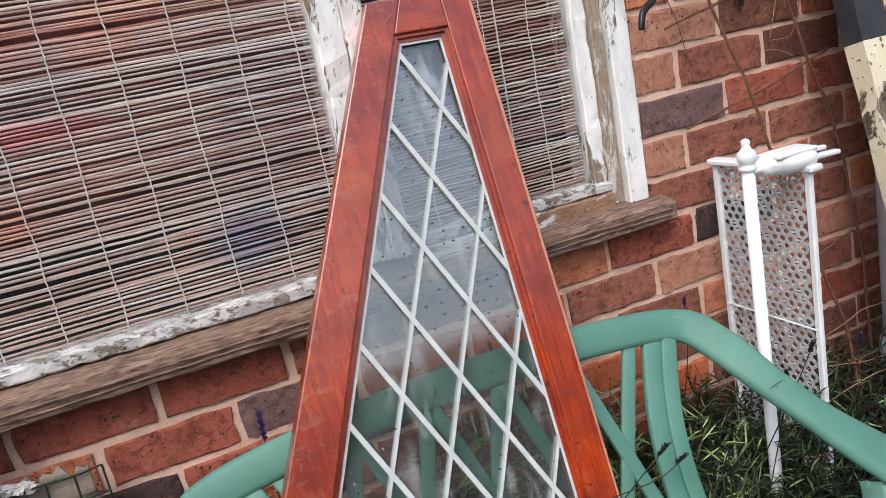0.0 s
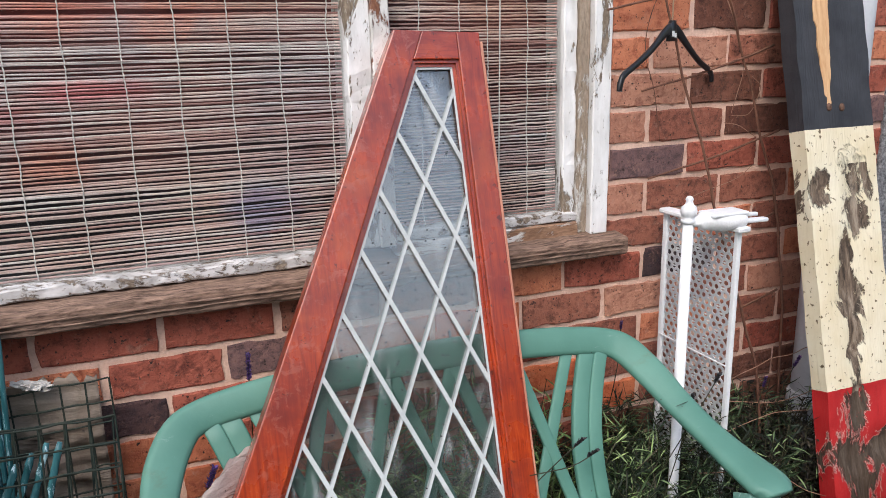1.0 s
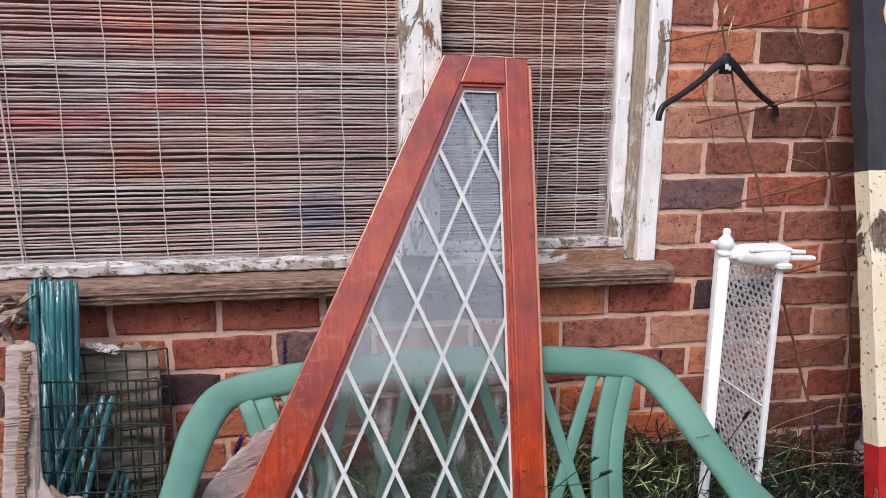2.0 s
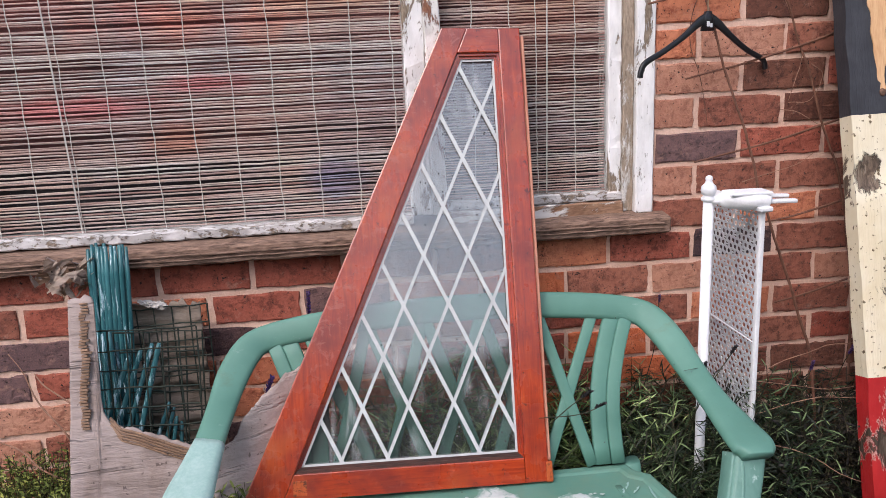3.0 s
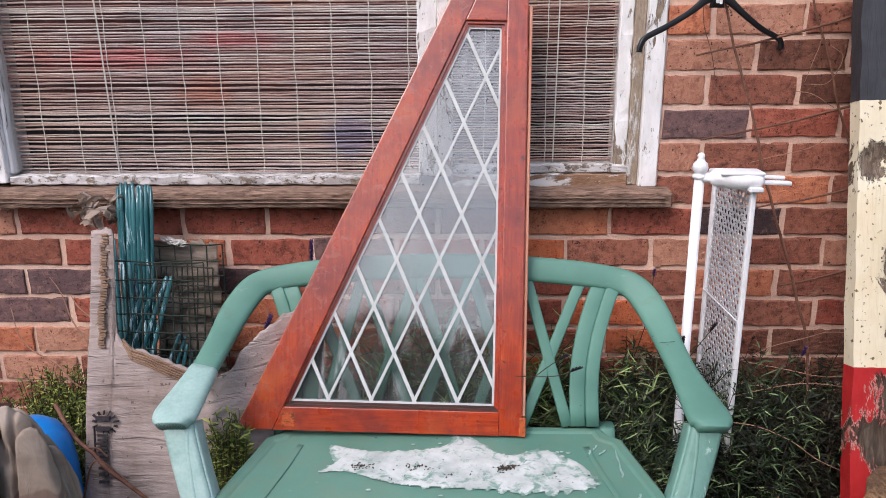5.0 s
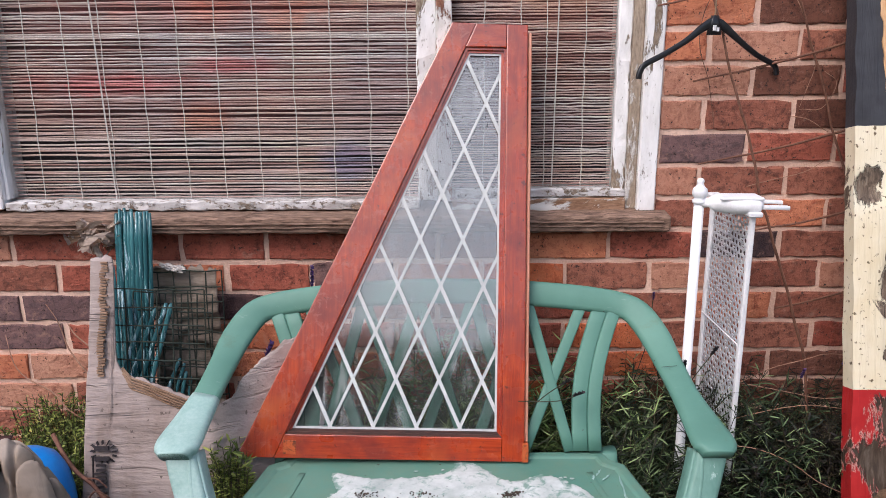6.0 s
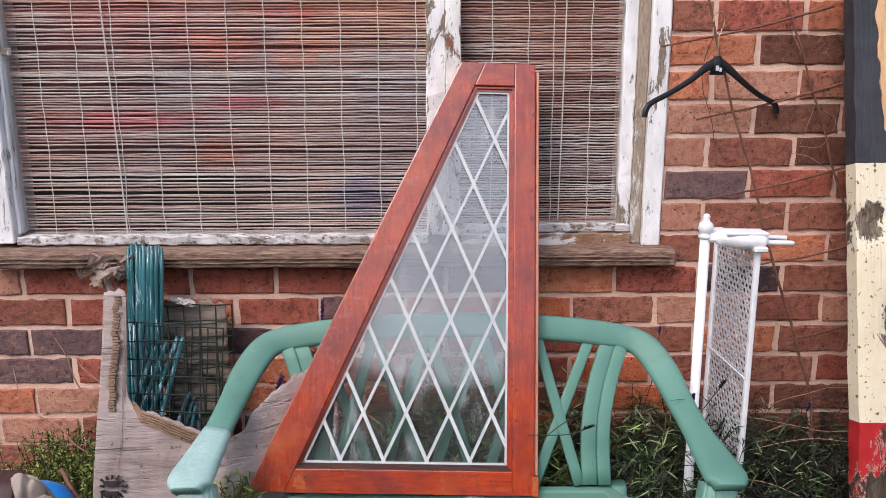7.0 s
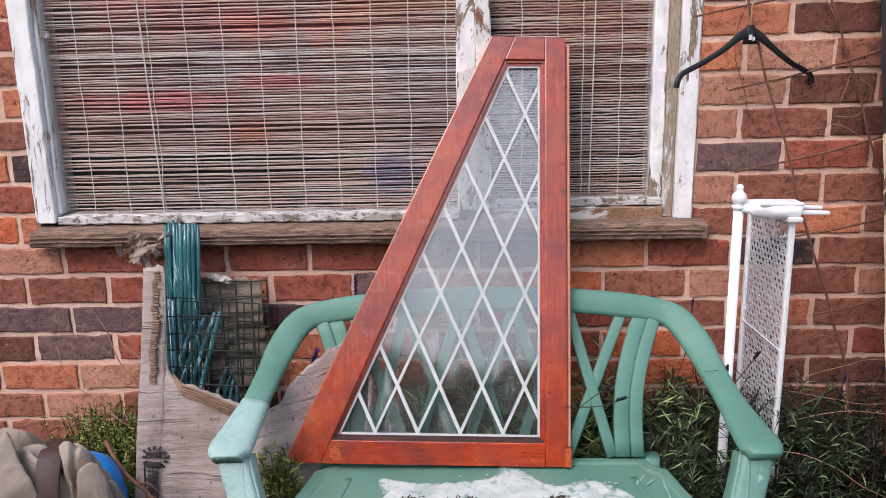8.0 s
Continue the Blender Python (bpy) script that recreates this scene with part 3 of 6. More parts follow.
rail = part("arm_and_back_rail", rail_mesh(0, 9, (-1, 1)), PLASTIC, bench, smooth=True)
part("bleached_end", rail_mesh(4, 9, (-1,), 0.0012), PALE_PLASTIC, rail, "arm end bleached pale by the sun", True)
part("scratch", box(bmesh.new(), -0.02, 0.02, -0.0007, 0.0007, -0.0006, 0.0006, m=pose(XC + 0.509, -0.36, 0.6695, -25, 0, 12)), DARK_MARK, rail, "thin dark scratch across the arm")


def bench_side(s):
    """A front leg that flows out of the arm's end, and a back leg; s is the side."""
    leg = smooth_path([(XC + s * 0.544, -0.562, 0.568), (XC + s * 0.532, -0.58, 0.53), (XC + s * 0.512, -0.607, 0.475), (XC + s * 0.494, -0.63, 0.42), (XC + s * 0.487, -0.652, 0.34), (XC + s * 0.5, -0.69, 0.015)], 4)
    n = len(leg)
    mat = PALE_PLASTIC if s < 0 else LEG_PLASTIC
    wide = [1.0 if i > 8 else 1.04 - 0.005 * i for i in range(n)]
    front = part("front_leg", sweep(bmesh.new(), leg, slab(0.062, 0.024, 0.009), side=(1, 0, 0), scales=[(w, 1) for w in wide]), mat, bench, "scuffed front leg", True)
    for k, dy, wd in ((s, 0.03, 0.07), (-s, 0.022, 0.05)):
        part("leg_flange", sweep(bmesh.new(), [Vector(p) + Vector((k * 0.029 * w, dy, -0.004)) for p, w in zip(leg, wide)], slab(0.011, wd, 0.004), side=(1, 0, 0)), mat, front, smooth=True)
    part("leg_rib", sweep(bmesh.new(), [Vector(p) + Vector((-s * (0.022 - 0.04 * i / n), -0.0125, -0.006)) for i, p in enumerate(leg)], slab(0.01, 0.009, 0.004), side=(1, 0, 0)), mat, front, smooth=True)
    leg = smooth_path([(XC + s * 0.38, back_y(0.43) + 0.01, 0.43), (XC + s * 0.41, -0.3, 0.2), (XC + s * 0.44, -0.26, 0.03)], 4)
    part("back_leg", sweep(bmesh.new(), leg, slab(0.06, 0.04, 0.01), side=(1, 0, 0)), PLASTIC, bench, smooth=True)


bench_side(-1)
bench_side(1)


def splat(x0, z0, x1, z1, w=0.027, bow=0.0, d=0.014):
    pts = []
    for i in range(9):
        t = i / 8
        z = z0 + (z1 - z0) * t
        pts.append((x0 + (x1 - x0) * t + bow * math.sin(math.pi * t), back_y(z) - 0.001, z))
    return sweep(bmesh.new(), pts, slab(w, d, 0.004), side=(1, 0, 0))


for i in range(-2, 3):
    x, k = XC + 0.131 * i, -1 if i < 0 else 1
    wide, slim = (0.075, 0.035) if abs(i) == 2 else (0.064, 0.05)
    part("lattice_bar", splat(x - k * 0.06, 0.765, x + k * slim, 0.435), PLASTIC, bench, smooth=True)
    part("lattice_bar", splat(x + k * wide, 0.765, x - k * wide, 0.435, d=0.011), PLASTIC, bench, smooth=True)
for s in (-1, 1):
    part("side_splat", splat(XC + s * 0.382, 0.757, XC + s * 0.322, 0.435, 0.037, -s * 0.022, 0.016), PLASTIC, bench, smooth=True)
    part("side_splat", splat(XC + s * 0.415, 0.75, XC + s * 0.357, 0.435, 0.032, -s * 0.022, 0.022), PLASTIC, bench, smooth=True)

# seat: a shallow dished plate, narrower at the back, with rims and notched corners
half = [(0.0, -0.315), (0.375, -0.315), (0.385, -0.35), (0.415, -0.372), (0.43, -0.45), (0.452, -0.55), (0.47, -0.64), (0.462, -0.66), (0.42, -0.668), (0.398, -0.685), (0.392, -0.71), (0.4, -0.76), (0.385, -0.79), (0.0, -0.8)]
outline = [(XC + a, b) for a, b in half] + [(XC - a, b) for a, b in half[-2:0:-1]]
def ring_at(shrink, z):
    cx, cy = XC, -0.54
    return [((a - cx) * (1 - shrink / 0.45) + cx, (b - cy) * (1 - shrink / 0.23) + cy, z) for a, b in outline]


bm = bmesh.new()
rows = [[bm.verts.new(q) for q in ring_at(sh, z)] for sh, z in ((-0.004, 0.388), (-0.004, 0.424), (0.0, 0.4285), (0.004, 0.43), (0.02, 0.43), (0.024, 0.4285), (0.028, 0.426), (0.07, 0.4245))]
for r0, r1 in zip(rows, rows[1:]):
    k = len(r0)
    for i in range(k):
        bm.faces.new((r0[i], r0[(i + 1) % k], r1[(i + 1) % k], r1[i]))
bm.faces.new(rows[-1])
seat = part("seat", bm, SEAT_PLASTIC, bench, "dished seat with moulded rim")
for s in (-1, 1):
    pts = smooth_path([(XC + s * 0.33, -0.4, 0.426), (XC + s * 0.345, -0.5, 0.4265), (XC + s * 0.365, -0.6, 0.4265), (XC + s * 0.37, -0.64, 0.426)], 5)
    part("moulded_rib", sweep(bmesh.new(), pts, slab(0.0016, 0.014, 0.0006), side=(0, 0, 1)), SEAT_PLASTIC, seat, smooth=True)

for i, (dx, y, ln, yw) in enumerate(((0.391, -0.475, 0.11, 88), (0.35, -0.405, 0.03, 62), (0.362, -0.43, 0.03, 48), (0.335, -0.425, 0.02, 75), (0.39, -0.52, 0.025, 80), (-0.3, -0.7, 0.06, 12), (0.41, -0.6, 0.02, 70))):
    bm = sweep(bmesh.new(), [(-ln / 2, 0, 0), (-ln / 4, 0.001, 0), (0, -0.0012, 0), (ln / 4, 0.0006, 0), (ln / 2, 0, 0)], slab(0.001, 0.004, 0), side=(0, 0, 1), scales=[(1, 0.2), (1, 1.1), (1, 0.6), (1, 1.2), (1, 0.2)])
    bm.transform(pose(XC + dx, y, 0.4272 if abs(dx) < 0.36 else 0.43, 0, 0, yw))
    part("scratch", bm, PALE_PLASTIC, seat, "pale scratch in the plastic")

# white paint dried on the seat: thick in the middle, thin and patchy at its edge
def crust_mat():
    m, nt, b = nodes("dried_white_paint", 0.6, 0, 0.4)
    v = coords(nt)
    sep = nt.nodes.new("ShaderNodeSeparateXYZ")
    nt.links.new(v, sep.inputs[0])
    thick = math_node(nt, "MULTIPLY", math_node(nt, "SUBTRACT", sep.outputs[2], 0.4262), 330.0)
    patch = fuzz(nt, v, 34, 7, 0.7, 0.5)
    worn_off = ramp(nt, math_node(nt, "SUBTRACT", patch, math_node(nt, "MULTIPLY", thick, 0.14)), ((0.38, (0, 0, 0)), (0.5, (0.9, 0.9, 0.9))))
    white = ramp(nt, fuzz(nt, v, 18, 5), ((0.3, (0.34, 0.39, 0.38)), (0.7, (0.58, 0.62, 0.61))))
    nt.links.new(mixc(nt, worn_off, white, (0.13, 0.25, 0.205)), b.inputs["Base Color"])
    relief(nt, b, fuzz(nt, v, 90, 3), 0.3, 0.0015)
    return m


EDGE = [(-0.29, -0.352), (-0.33, -0.41), (-0.48, -0.427), (-0.565, -0.405), (-0.575, -0.44), (-0.55, -0.47), (-0.58, -0.51), (-0.52, -0.515), (-0.4, -0.563), (-0.22, -0.578), (-0.12, -0.586), (0.0, -0.565), (-0.008, -0.485), (-0.08, -0.42), (-0.18, -0.44), (-0.25, -0.365)]
SHORE = [(p[0], p[1]) for p in smooth_path(EDGE + EDGE[:1], 4)[:-1]]


def inland(x, y):
    """Distance inside the spill's shore, minus outside."""
    inside, near = False, 9.0
    for (ax, ay), (bx, by) in zip(SHORE, SHORE[1:] + SHORE[:1]):
        if (ay > y) != (by > y) and x < (bx - ax) * (y - ay) / (by - ay) + ax:
            inside = not inside
        near = min(near, (ax - x) ** 2 + (ay - y) ** 2)
    return math.sqrt(near) * (1 if inside else -1)


STEP = 0.0036
bm = bmesh.new()
cells, depth = {}, {}
for i in range(176):
    for j in range(74):
        x, y = -0.61 + STEP * i, -0.605 + STEP * j
        p = Vector((x, y, 0))
        depth[i, j] = inland(x, y) + 0.006 + 0.016 * noise.noise(p * 28) + 0.009 * noise.noise(p * 75)
for i in range(175):
    for j in range(73):
        corners = ((i, j), (i + 1, j), (i + 1, j + 1), (i, j + 1))
        if sum(depth[c] > 0 for c in corners) < 3:
            continue
        for c in corners:
            if c not in cells:
                p = Vector((-0.61 + STEP * c[0], -0.605 + STEP * c[1], 0))
                cells[c] = bm.verts.new((p.x, p.y, 0.4264 + min(0.0028, max(0.0, depth[c]) * 0.14) + 0.0006 * noise.noise(p * 80)))
        bm.faces.new([cells[c] for c in corners])
spill = thing("paint_spill", "dried white paint crust with dirt, on the green seat", "paint spill")
CRUST = crust_mat()
part("crust", bm, CRUST, spill, smooth=True)
rnd = random.Random(14)
for _ in range(7):
    a, r = rnd.uniform(0, 6.28), rnd.uniform(0.0015, 0.0035)
    x, y = -0.285 + 0.32 * math.cos(a), -0.495 + 0.105 * math.sin(a)
    bm = bmesh.new()
    bm.faces.new([bm.verts.new((x + r * 1.7 * math.cos(b) * (1 + 0.3 * math.sin(3 * b + a)), y + r * math.sin(b), 0.4266)) for b in [6.28318 * k / 14 for k in range(14)]])
    top = bmesh.ops.extrude_face_region(bm, geom=bm.faces[:])["geom"]
    bmesh.ops.translate(bm, vec=(0, 0, 0.0014), verts=[g for g in top if isinstance(g, bmesh.types.BMVert)])
    if inland(x, y) < -0.004 and abs(x - XC) < 0.33:
        part("splash", bm, CRUST, spill)
    else:
        bm.free()

# ---- the leaded sash leaning on the bench ----
def varnish(name, stretch, flake=0.0):
    """Red gloss varnish on softwood, blotched, nicked and here and there flaking."""
    m, nt, b = nodes(name, 0.35, 0, 0.5)
    v = coords(nt, stretch)
    grain = fuzz(nt, v, 30, 5, 0.65, 0.6)
    big = fuzz(nt, coords(nt), 7, 4)
    col = ramp(nt, grain, ((0.3, (0.18, 0.018, 0.006)), (0.5, (0.35, 0.038, 0.008)), (0.7, (0.46, 0.07, 0.013))))
    col = mixc(nt, ramp(nt, big, ((0.42, (0, 0, 0)), (0.62, (0.75, 0.75, 0.75)))), col, (0.15, 0.014, 0.008))
    tan = ramp(nt, fuzz(nt, coords(nt), 4.5, 5, 0.6, 0.5), ((0.55, (0, 0, 0)), (0.7, (0.7, 0.7, 0.7))))
    col = mixc(nt, tan, col, (0.42, 0.085, 0.02))
    bloom = ramp(nt, fuzz(nt, coords(nt), 34, 9, 0.75, 0.6), ((0.56 - flake, (0, 0, 0)), (0.62 - flake, (0.14 + 6 * flake,) * 3)))
    col = mixc(nt, bloom, col, (0.4, 0.15, 0.11))
    nick = ramp(nt, fuzz(nt, coords(nt), 55, 5, 0.7, 0.4), ((0.63, (0, 0, 0)), (0.66, (0.8, 0.8, 0.8))))
    col = mixc(nt, nick, col, (0.06, 0.012, 0.008))
    nt.links.new(col, b.inputs["Base Color"])
    b.inputs["Coat Weight"].default_value, b.inputs["Coat Roughness"].default_value, b.inputs["Coat IOR"].default_value = 0.6, 0.2, 1.6
    nt.links.new(ramp(nt, big, ((0.3, (0.18,) * 3), (0.7, (0.42,) * 3))), b.inputs["Roughness"])
    relief(nt, b, grain, 0.15, 0.0008)
    return m


VARNISH_UP, VARNISH_SIDE = varnish("red_varnish_upright", (4, 4, 0.35)), varnish("red_varnish_level", (0.35, 4, 4))
VARNISH_FLAKED = varnish("sun_flaked_red_varnish", (4, 4, 0.35), 0.028)
DARK_BEAD = plain("dark_glazing_bead", (0.02, 0.012, 0.01), (0.09, 0.035, 0.025), 0.8, 20, 120, 0.4, stretch=(0.3, 1, 1))
DOWEL = plain("bright_new_varnish", (0.36, 0.06, 0.014), (0.5, 0.12, 0.03), 0.35, 30, 140, 0.2, overlay=(0.08, 0.02, 0.01), overlay_at=(0.5, 0.6), overlay_scale=60)
VARNISH_PALE = plain("worn_varnish_edge", (0.55, 0.2, 0.12), (0.68, 0.34, 0.23), 0.5, 14, 90, 0.3, stretch=(3, 3, 0.4))
LEAD = plain("white_leading", (0.42, 0.44, 0.44), (0.56, 0.58, 0.58), 0.5, 30, 200, 0.3, overlay=(0.45, 0.46, 0.44), overlay_at=(0.55, 0.8))
SASH_GLASS = glass_mat("sash_glass", 0.02, ior=2.25, rough=0.07, streaks=0.3, specks=0.6)
sash = thing("leaded_sash", "trapezoid red-varnished timber window sash with diamond leading", "window sash", at=pose(-0.136, -0.366, 0.432, -18.5, 1.35, 0))
T = 0.04
O = {"br": (0.0, 0.0), "tr": (-0.002, 1.046), "tl": (-0.187, 1.05), "bl": (-0.675, 0.0)}
I = {"br": (-0.053, 0.055), "tr": (-0.053, 0.99), "tl": (-0.151, 0.99), "bl": (-0.5665, 0.055)}
part("right_stile", plate(bmesh.new(), [(-0.053, 0.0), O["br"], O["tr"], (-0.053, 1.047)], T, bevel=0.003), VARNISH_UP, sash)
part("top_rail", plate(bmesh.new(), [(-0.152, 0.99), (-0.0535, 0.99), (-0.0535, 1.046), (-0.127, 1.048)], T - 0.001, bevel=0.002), VARNISH_SIDE, sash)
part("left_stile", plate(bmesh.new(), [O["bl"], (-0.5875, 0.0), (-0.1265, 1.0485), O["tl"]], T, bevel=0.003), VARNISH_FLAKED, sash, "stile with flaking faded varnish")
part("bottom_rail", plate(bmesh.new(), [(-0.587, 0.0), (-0.0535, 0.0), (-0.0535, 0.055), (-0.563, 0.055)], T - 0.001, bevel=0.002), VARNISH_SIDE, sash)
part("edge_strip", box(bmesh.new(), 0.0005, 0.009, 0.01, 0.036, 0.045, 1.03, 0.002), VARNISH_PALE, sash, "paler edge strip")
part("corner_block", box(bmesh.new(), -0.006, 0.0095, -0.0015, 0.037, -0.001, 0.044, 0.002), DOWEL, sash)
part("patch", box(bmesh.new(), -0.566, -0.536, -0.0012, 0.004, 0.009, 0.041, 0.0008), DOWEL, sash, "small square patch let into the bottom rail")
# stepped moulding round the glass
inner = [I["br"], I["tr"], I["tl"], I["bl"]]


def inset(poly, d):
    n, out = len(poly), []
    for i in range(n):
        p0, p1, p2 = (Vector(poly[(i + j) % n]) for j in (-1, 0, 1))
        d0, d1 = (p1 - p0).normalized(), (p2 - p1).normalized()
        n0, n1 = Vector((-d0.y, d0.x)), Vector((-d1.y, d1.x))
        b = (n0 + n1) / (1 + n0.dot(n1))
        out.append(tuple(p1 + b * d))
    return out


for d0, d1, y0, y1 in ((0.0, 0.006, 0.007, 0.03), (0.006, 0.012, 0.013, 0.03)):
    a, b = inset(inner, d0), inset(inner, d1)
    for i in range(4):
        j = (i + 1) % 4
        part("moulding", plate(bmesh.new(), [a[i], a[j], b[j], b[i]], y1 - y0, pose(0, y0, 0)), DARK_BEAD if i == 3 else VARNISH_UP if i % 2 == 0 else VARNISH_SIDE, sash)
glass_poly = inset(inner, 0.004)
pane = part("pane", plate(bmesh.new(), glass_poly, 0.004, pose(0, 0.022, 0)), SASH_GLASS, sash, "dusty pane")
pane.visible_shadow = False
edge = inset(inner, 0.0125)


def clip(p, q, poly):
    t0, t1 = 0.0, 1.0
    p, q = Vector(p), Vector(q)
    n = len(poly)
    for i in range(n):
        a, b = Vector(poly[i]), Vector(poly[(i + 1) % n])
        nrm = Vector((-(b - a).y, (b - a).x))
        d0, d1 = (p - a).dot(nrm), (q - a).dot(nrm)
        if d0 < 0 and d1 < 0:
            return None
        if d0 < 0:
            t0 = max(t0, d0 / (d0 - d1))
        elif d1 < 0:
            t1 = min(t1, d0 / (d0 - d1))
    return (p + (q - p) * t0, p + (q - p) * t1) if t1 - t0 > 1e-4 else None


def lead_strip(p, q, w, y=0.0185):
    d = (Vector(q) - Vector(p)).normalized()
    return sweep(bmesh.new(), [(p[0], y, p[1]), (q[0], y, q[1])], [(-w / 2, 0.0025), (-w / 3, -0.001), (w / 3, -0.001), (w / 2, 0.0025)], side=(-d.y, 0, d.x))


NODE, DU, DV = (-0.152, 0.521), 0.1025, 0.2235
for s in (-1, 1):
    for k in range(-12, 13):
        u = NODE[0] + k * DU
        q = clip((u - s * DU * 4, NODE[1] - DV * 4), (u + s * DU * 4, NODE[1] + DV * 4), edge)
        if q and (q[1] - q[0]).length > 0.02:
            if s < 0:
                part("lead_strip", lead_strip(q[0], q[1], 0.0084, 0.0183), LEAD, pane)
                part("lead_strip", lead_strip(q[0], q[1], 0.0052, 0.0292), LEAD, pane)
            else:
                part("lead_strip", lead_strip(q[0], q[1], 0.006, 0.0196), LEAD, pane)
                part("lead_strip", lead_strip(q[0], q[1], 0.0076, 0.0278), LEAD, pane)
for i in range(4):
    part("lead_border", lead_strip(edge[i], edge[(i + 1) % 4], 0.009, 0.0182), LEAD, pane)

# ---- the painted plank leaning on the wall ----
# rotten patches: place across and along the plank, half width, half length
ROT = [(0.024, 1.082, 0.036, 0.043), (0.142, 1.1, 0.044, 0.06), (0.136, 1.025, 0.034, 0.06), (0.099, 0.93, 0.024, 0.045), (0.1, 0.845, 0.042, 0.072), (0.102, 0.72, 0.022, 0.08), (0.092, 0.57, 0.033, 0.055), (0.075, 0.45, 0.062, 0.046), (0.16, 0.465, 0.05, 0.034), (0.098, 0.35, 0.028, 0.07), (0.1, 0.13, 0.06, 0.12)]


def plank_mat():
    m, nt, b = nodes("rotting_painted_timber", 0.6, 0, 0.4)
    v = coords(nt)
    sep = nt.nodes.new("ShaderNodeSeparateXYZ")
    nt.links.new(v, sep.inputs[0])
    h = math_node(nt, "ADD", sep.outputs[2], math_node(nt, "MULTIPLY", fuzz(nt, v, 30, 2), 0.004))
    spots = ramp(nt, fuzz(nt, v, 75, 3, 0.5), ((0.62, (0, 0, 0)), (0.68, (1, 1, 1))))
    cream = mixc(nt, spots, ramp(nt, fuzz(nt, v, 8, 5), ((0.3, (0.66, 0.57, 0.38)), (0.65, (0.76, 0.7, 0.54)))), (0.14, 0.1, 0.05))
    red = ramp(nt, fuzz(nt, v, 12, 4), ((0.3, (0.36, 0.011, 0.012)), (0.7, (0.5, 0.026, 0.026))))
    black = ramp(nt, fuzz(nt, v, 14, 5), ((0.3, (0.018, 0.019, 0.024)), (0.7, (0.045, 0.047, 0.055))))
    low = math_node(nt, "GREATER_THAN", h, 0.617)
    col = mixc(nt, low, red, cream)
    col = mixc(nt, math_node(nt, "GREATER_THAN", h, 1.225), col, black)
    # rot in ragged patches
    warp = fuzz(nt, coords(nt, (1, 1, 0.5)), 14, 8, 0.72, 0.9)
    near = 9.0
    for cu, ch, ru, rh in ROT:
        gap = nt.nodes.new("ShaderNodeMapping")
        gap.inputs["Location"].default_value = (-cu / ru, 0, -ch / rh)
        gap.inputs["Scale"].default_value = (1 / ru, 0, 1 / rh)
        nt.links.new(v, gap.inputs[0])
        far = nt.nodes.new("ShaderNodeVectorMath")
        far.operation = "LENGTH"
        nt.links.new(gap.outputs[0], far.inputs[0])
        near = math_node(nt, "MINIMUM", far.outputs["Value"], near)
    mask = math_node(nt, "SUBTRACT", math_node(nt, "ADD", 0.548, math_node(nt, "MULTIPLY", math_node(nt, "SUBTRACT", warp, 0.5), 0.75)), math_node(nt, "MULTIPLY", near, 0.11))
    bare = ramp(nt, mask, ((0.425, (0, 0, 0)), (0.445, (1, 1, 1))))
    grain = fuzz(nt, coords(nt, (1, 1, 0.08)), 90, 5, 0.7, 0.5)
    wood = ramp(nt, grain, ((0.34, (0.03, 0.02, 0.014)), (0.5, (0.16, 0.115, 0.08)), (0.68, (0.36, 0.3, 0.23))))
    deep = ramp(nt, fuzz(nt, coords(nt, (1, 1, 0.5)), 22, 6, 0.7, 0.6), ((0.52, (0, 0, 0)), (0.64, (0.85, 0.85, 0.85))))
    wood = mixc(nt, deep, wood, (0.03, 0.02, 0.013))
    wood = mixc(nt, math_node(nt, "MULTIPLY", math_node(nt, "LESS_THAN", h, 0.6), 0.7), wood, (0.035, 0.022, 0.014))
    below = math_node(nt, "LESS_THAN", h, 1.14)
    rim = ramp(nt, mask, ((0.413, (0, 0, 0)), (0.419, (0.7, 0.7, 0.7)), (0.425, (0.7, 0.7, 0.7)), (0.43, (0, 0, 0))))
    col = mixc(nt, math_node(nt, "MULTIPLY", rim, math_node(nt, "LESS_THAN", h, 0.6)), col, (0.7, 0.6, 0.5))
    col = mixc(nt, math_node(nt, "MULTIPLY", bare, below), col, wood)
    nt.links.new(col, b.inputs["Base Color"])
    relief(nt, b, math_node(nt, "SUBTRACT", math_node(nt, "MULTIPLY", grain, 0.5), math_node(nt, "MULTIPLY", bare, 1.0)), 0.8, 0.006)
    return m


LEANT = math.degrees(math.atan(0.229))
plank = thing("painted_plank", "thick plank painted black, cream and red, rotting, leaning on the wall", "plank", at=pose(0.622, -0.475, 0.0, -LEANT, 0, 0))
bm = box(bmesh.new(), 0, 0.215, 0, 0.045, 0.0, 1.93)
bmesh.ops.subdivide_edges(bm, edges=[e for e in bm.edges if e.calc_length() > 1], cuts=90)
bmesh.ops.subdivide_edges(bm, edges=[e for e in bm.edges if e.calc_length() > 0.2], cuts=12)
for v in bm.verts:
    w = noise.noise(v.co * 9) * 0.003
    if v.co.y < 0.02 and v.co.z < 1.14:
        rot = 1.0 - min(math.hypot((v.co.x - cu) / ru, (v.co.z - ch) / rh) for cu, ch, ru, rh in ROT) + 0.5 * noise.noise(v.co * 22)
        if rot > 0.0:
            w += min(0.014, rot * 0.03) * (0.7 + 0.6 * noise.noise(v.co * 45))
    v.co.y += w
    v.co.x += 0.003 * noise.noise(v.co * 14 + Vector((5, 0, 0)))
board = part("board", bm, plank_mat(), plank, smooth=True)
board.data.set_sharp_from_angle(angle=radians(50))
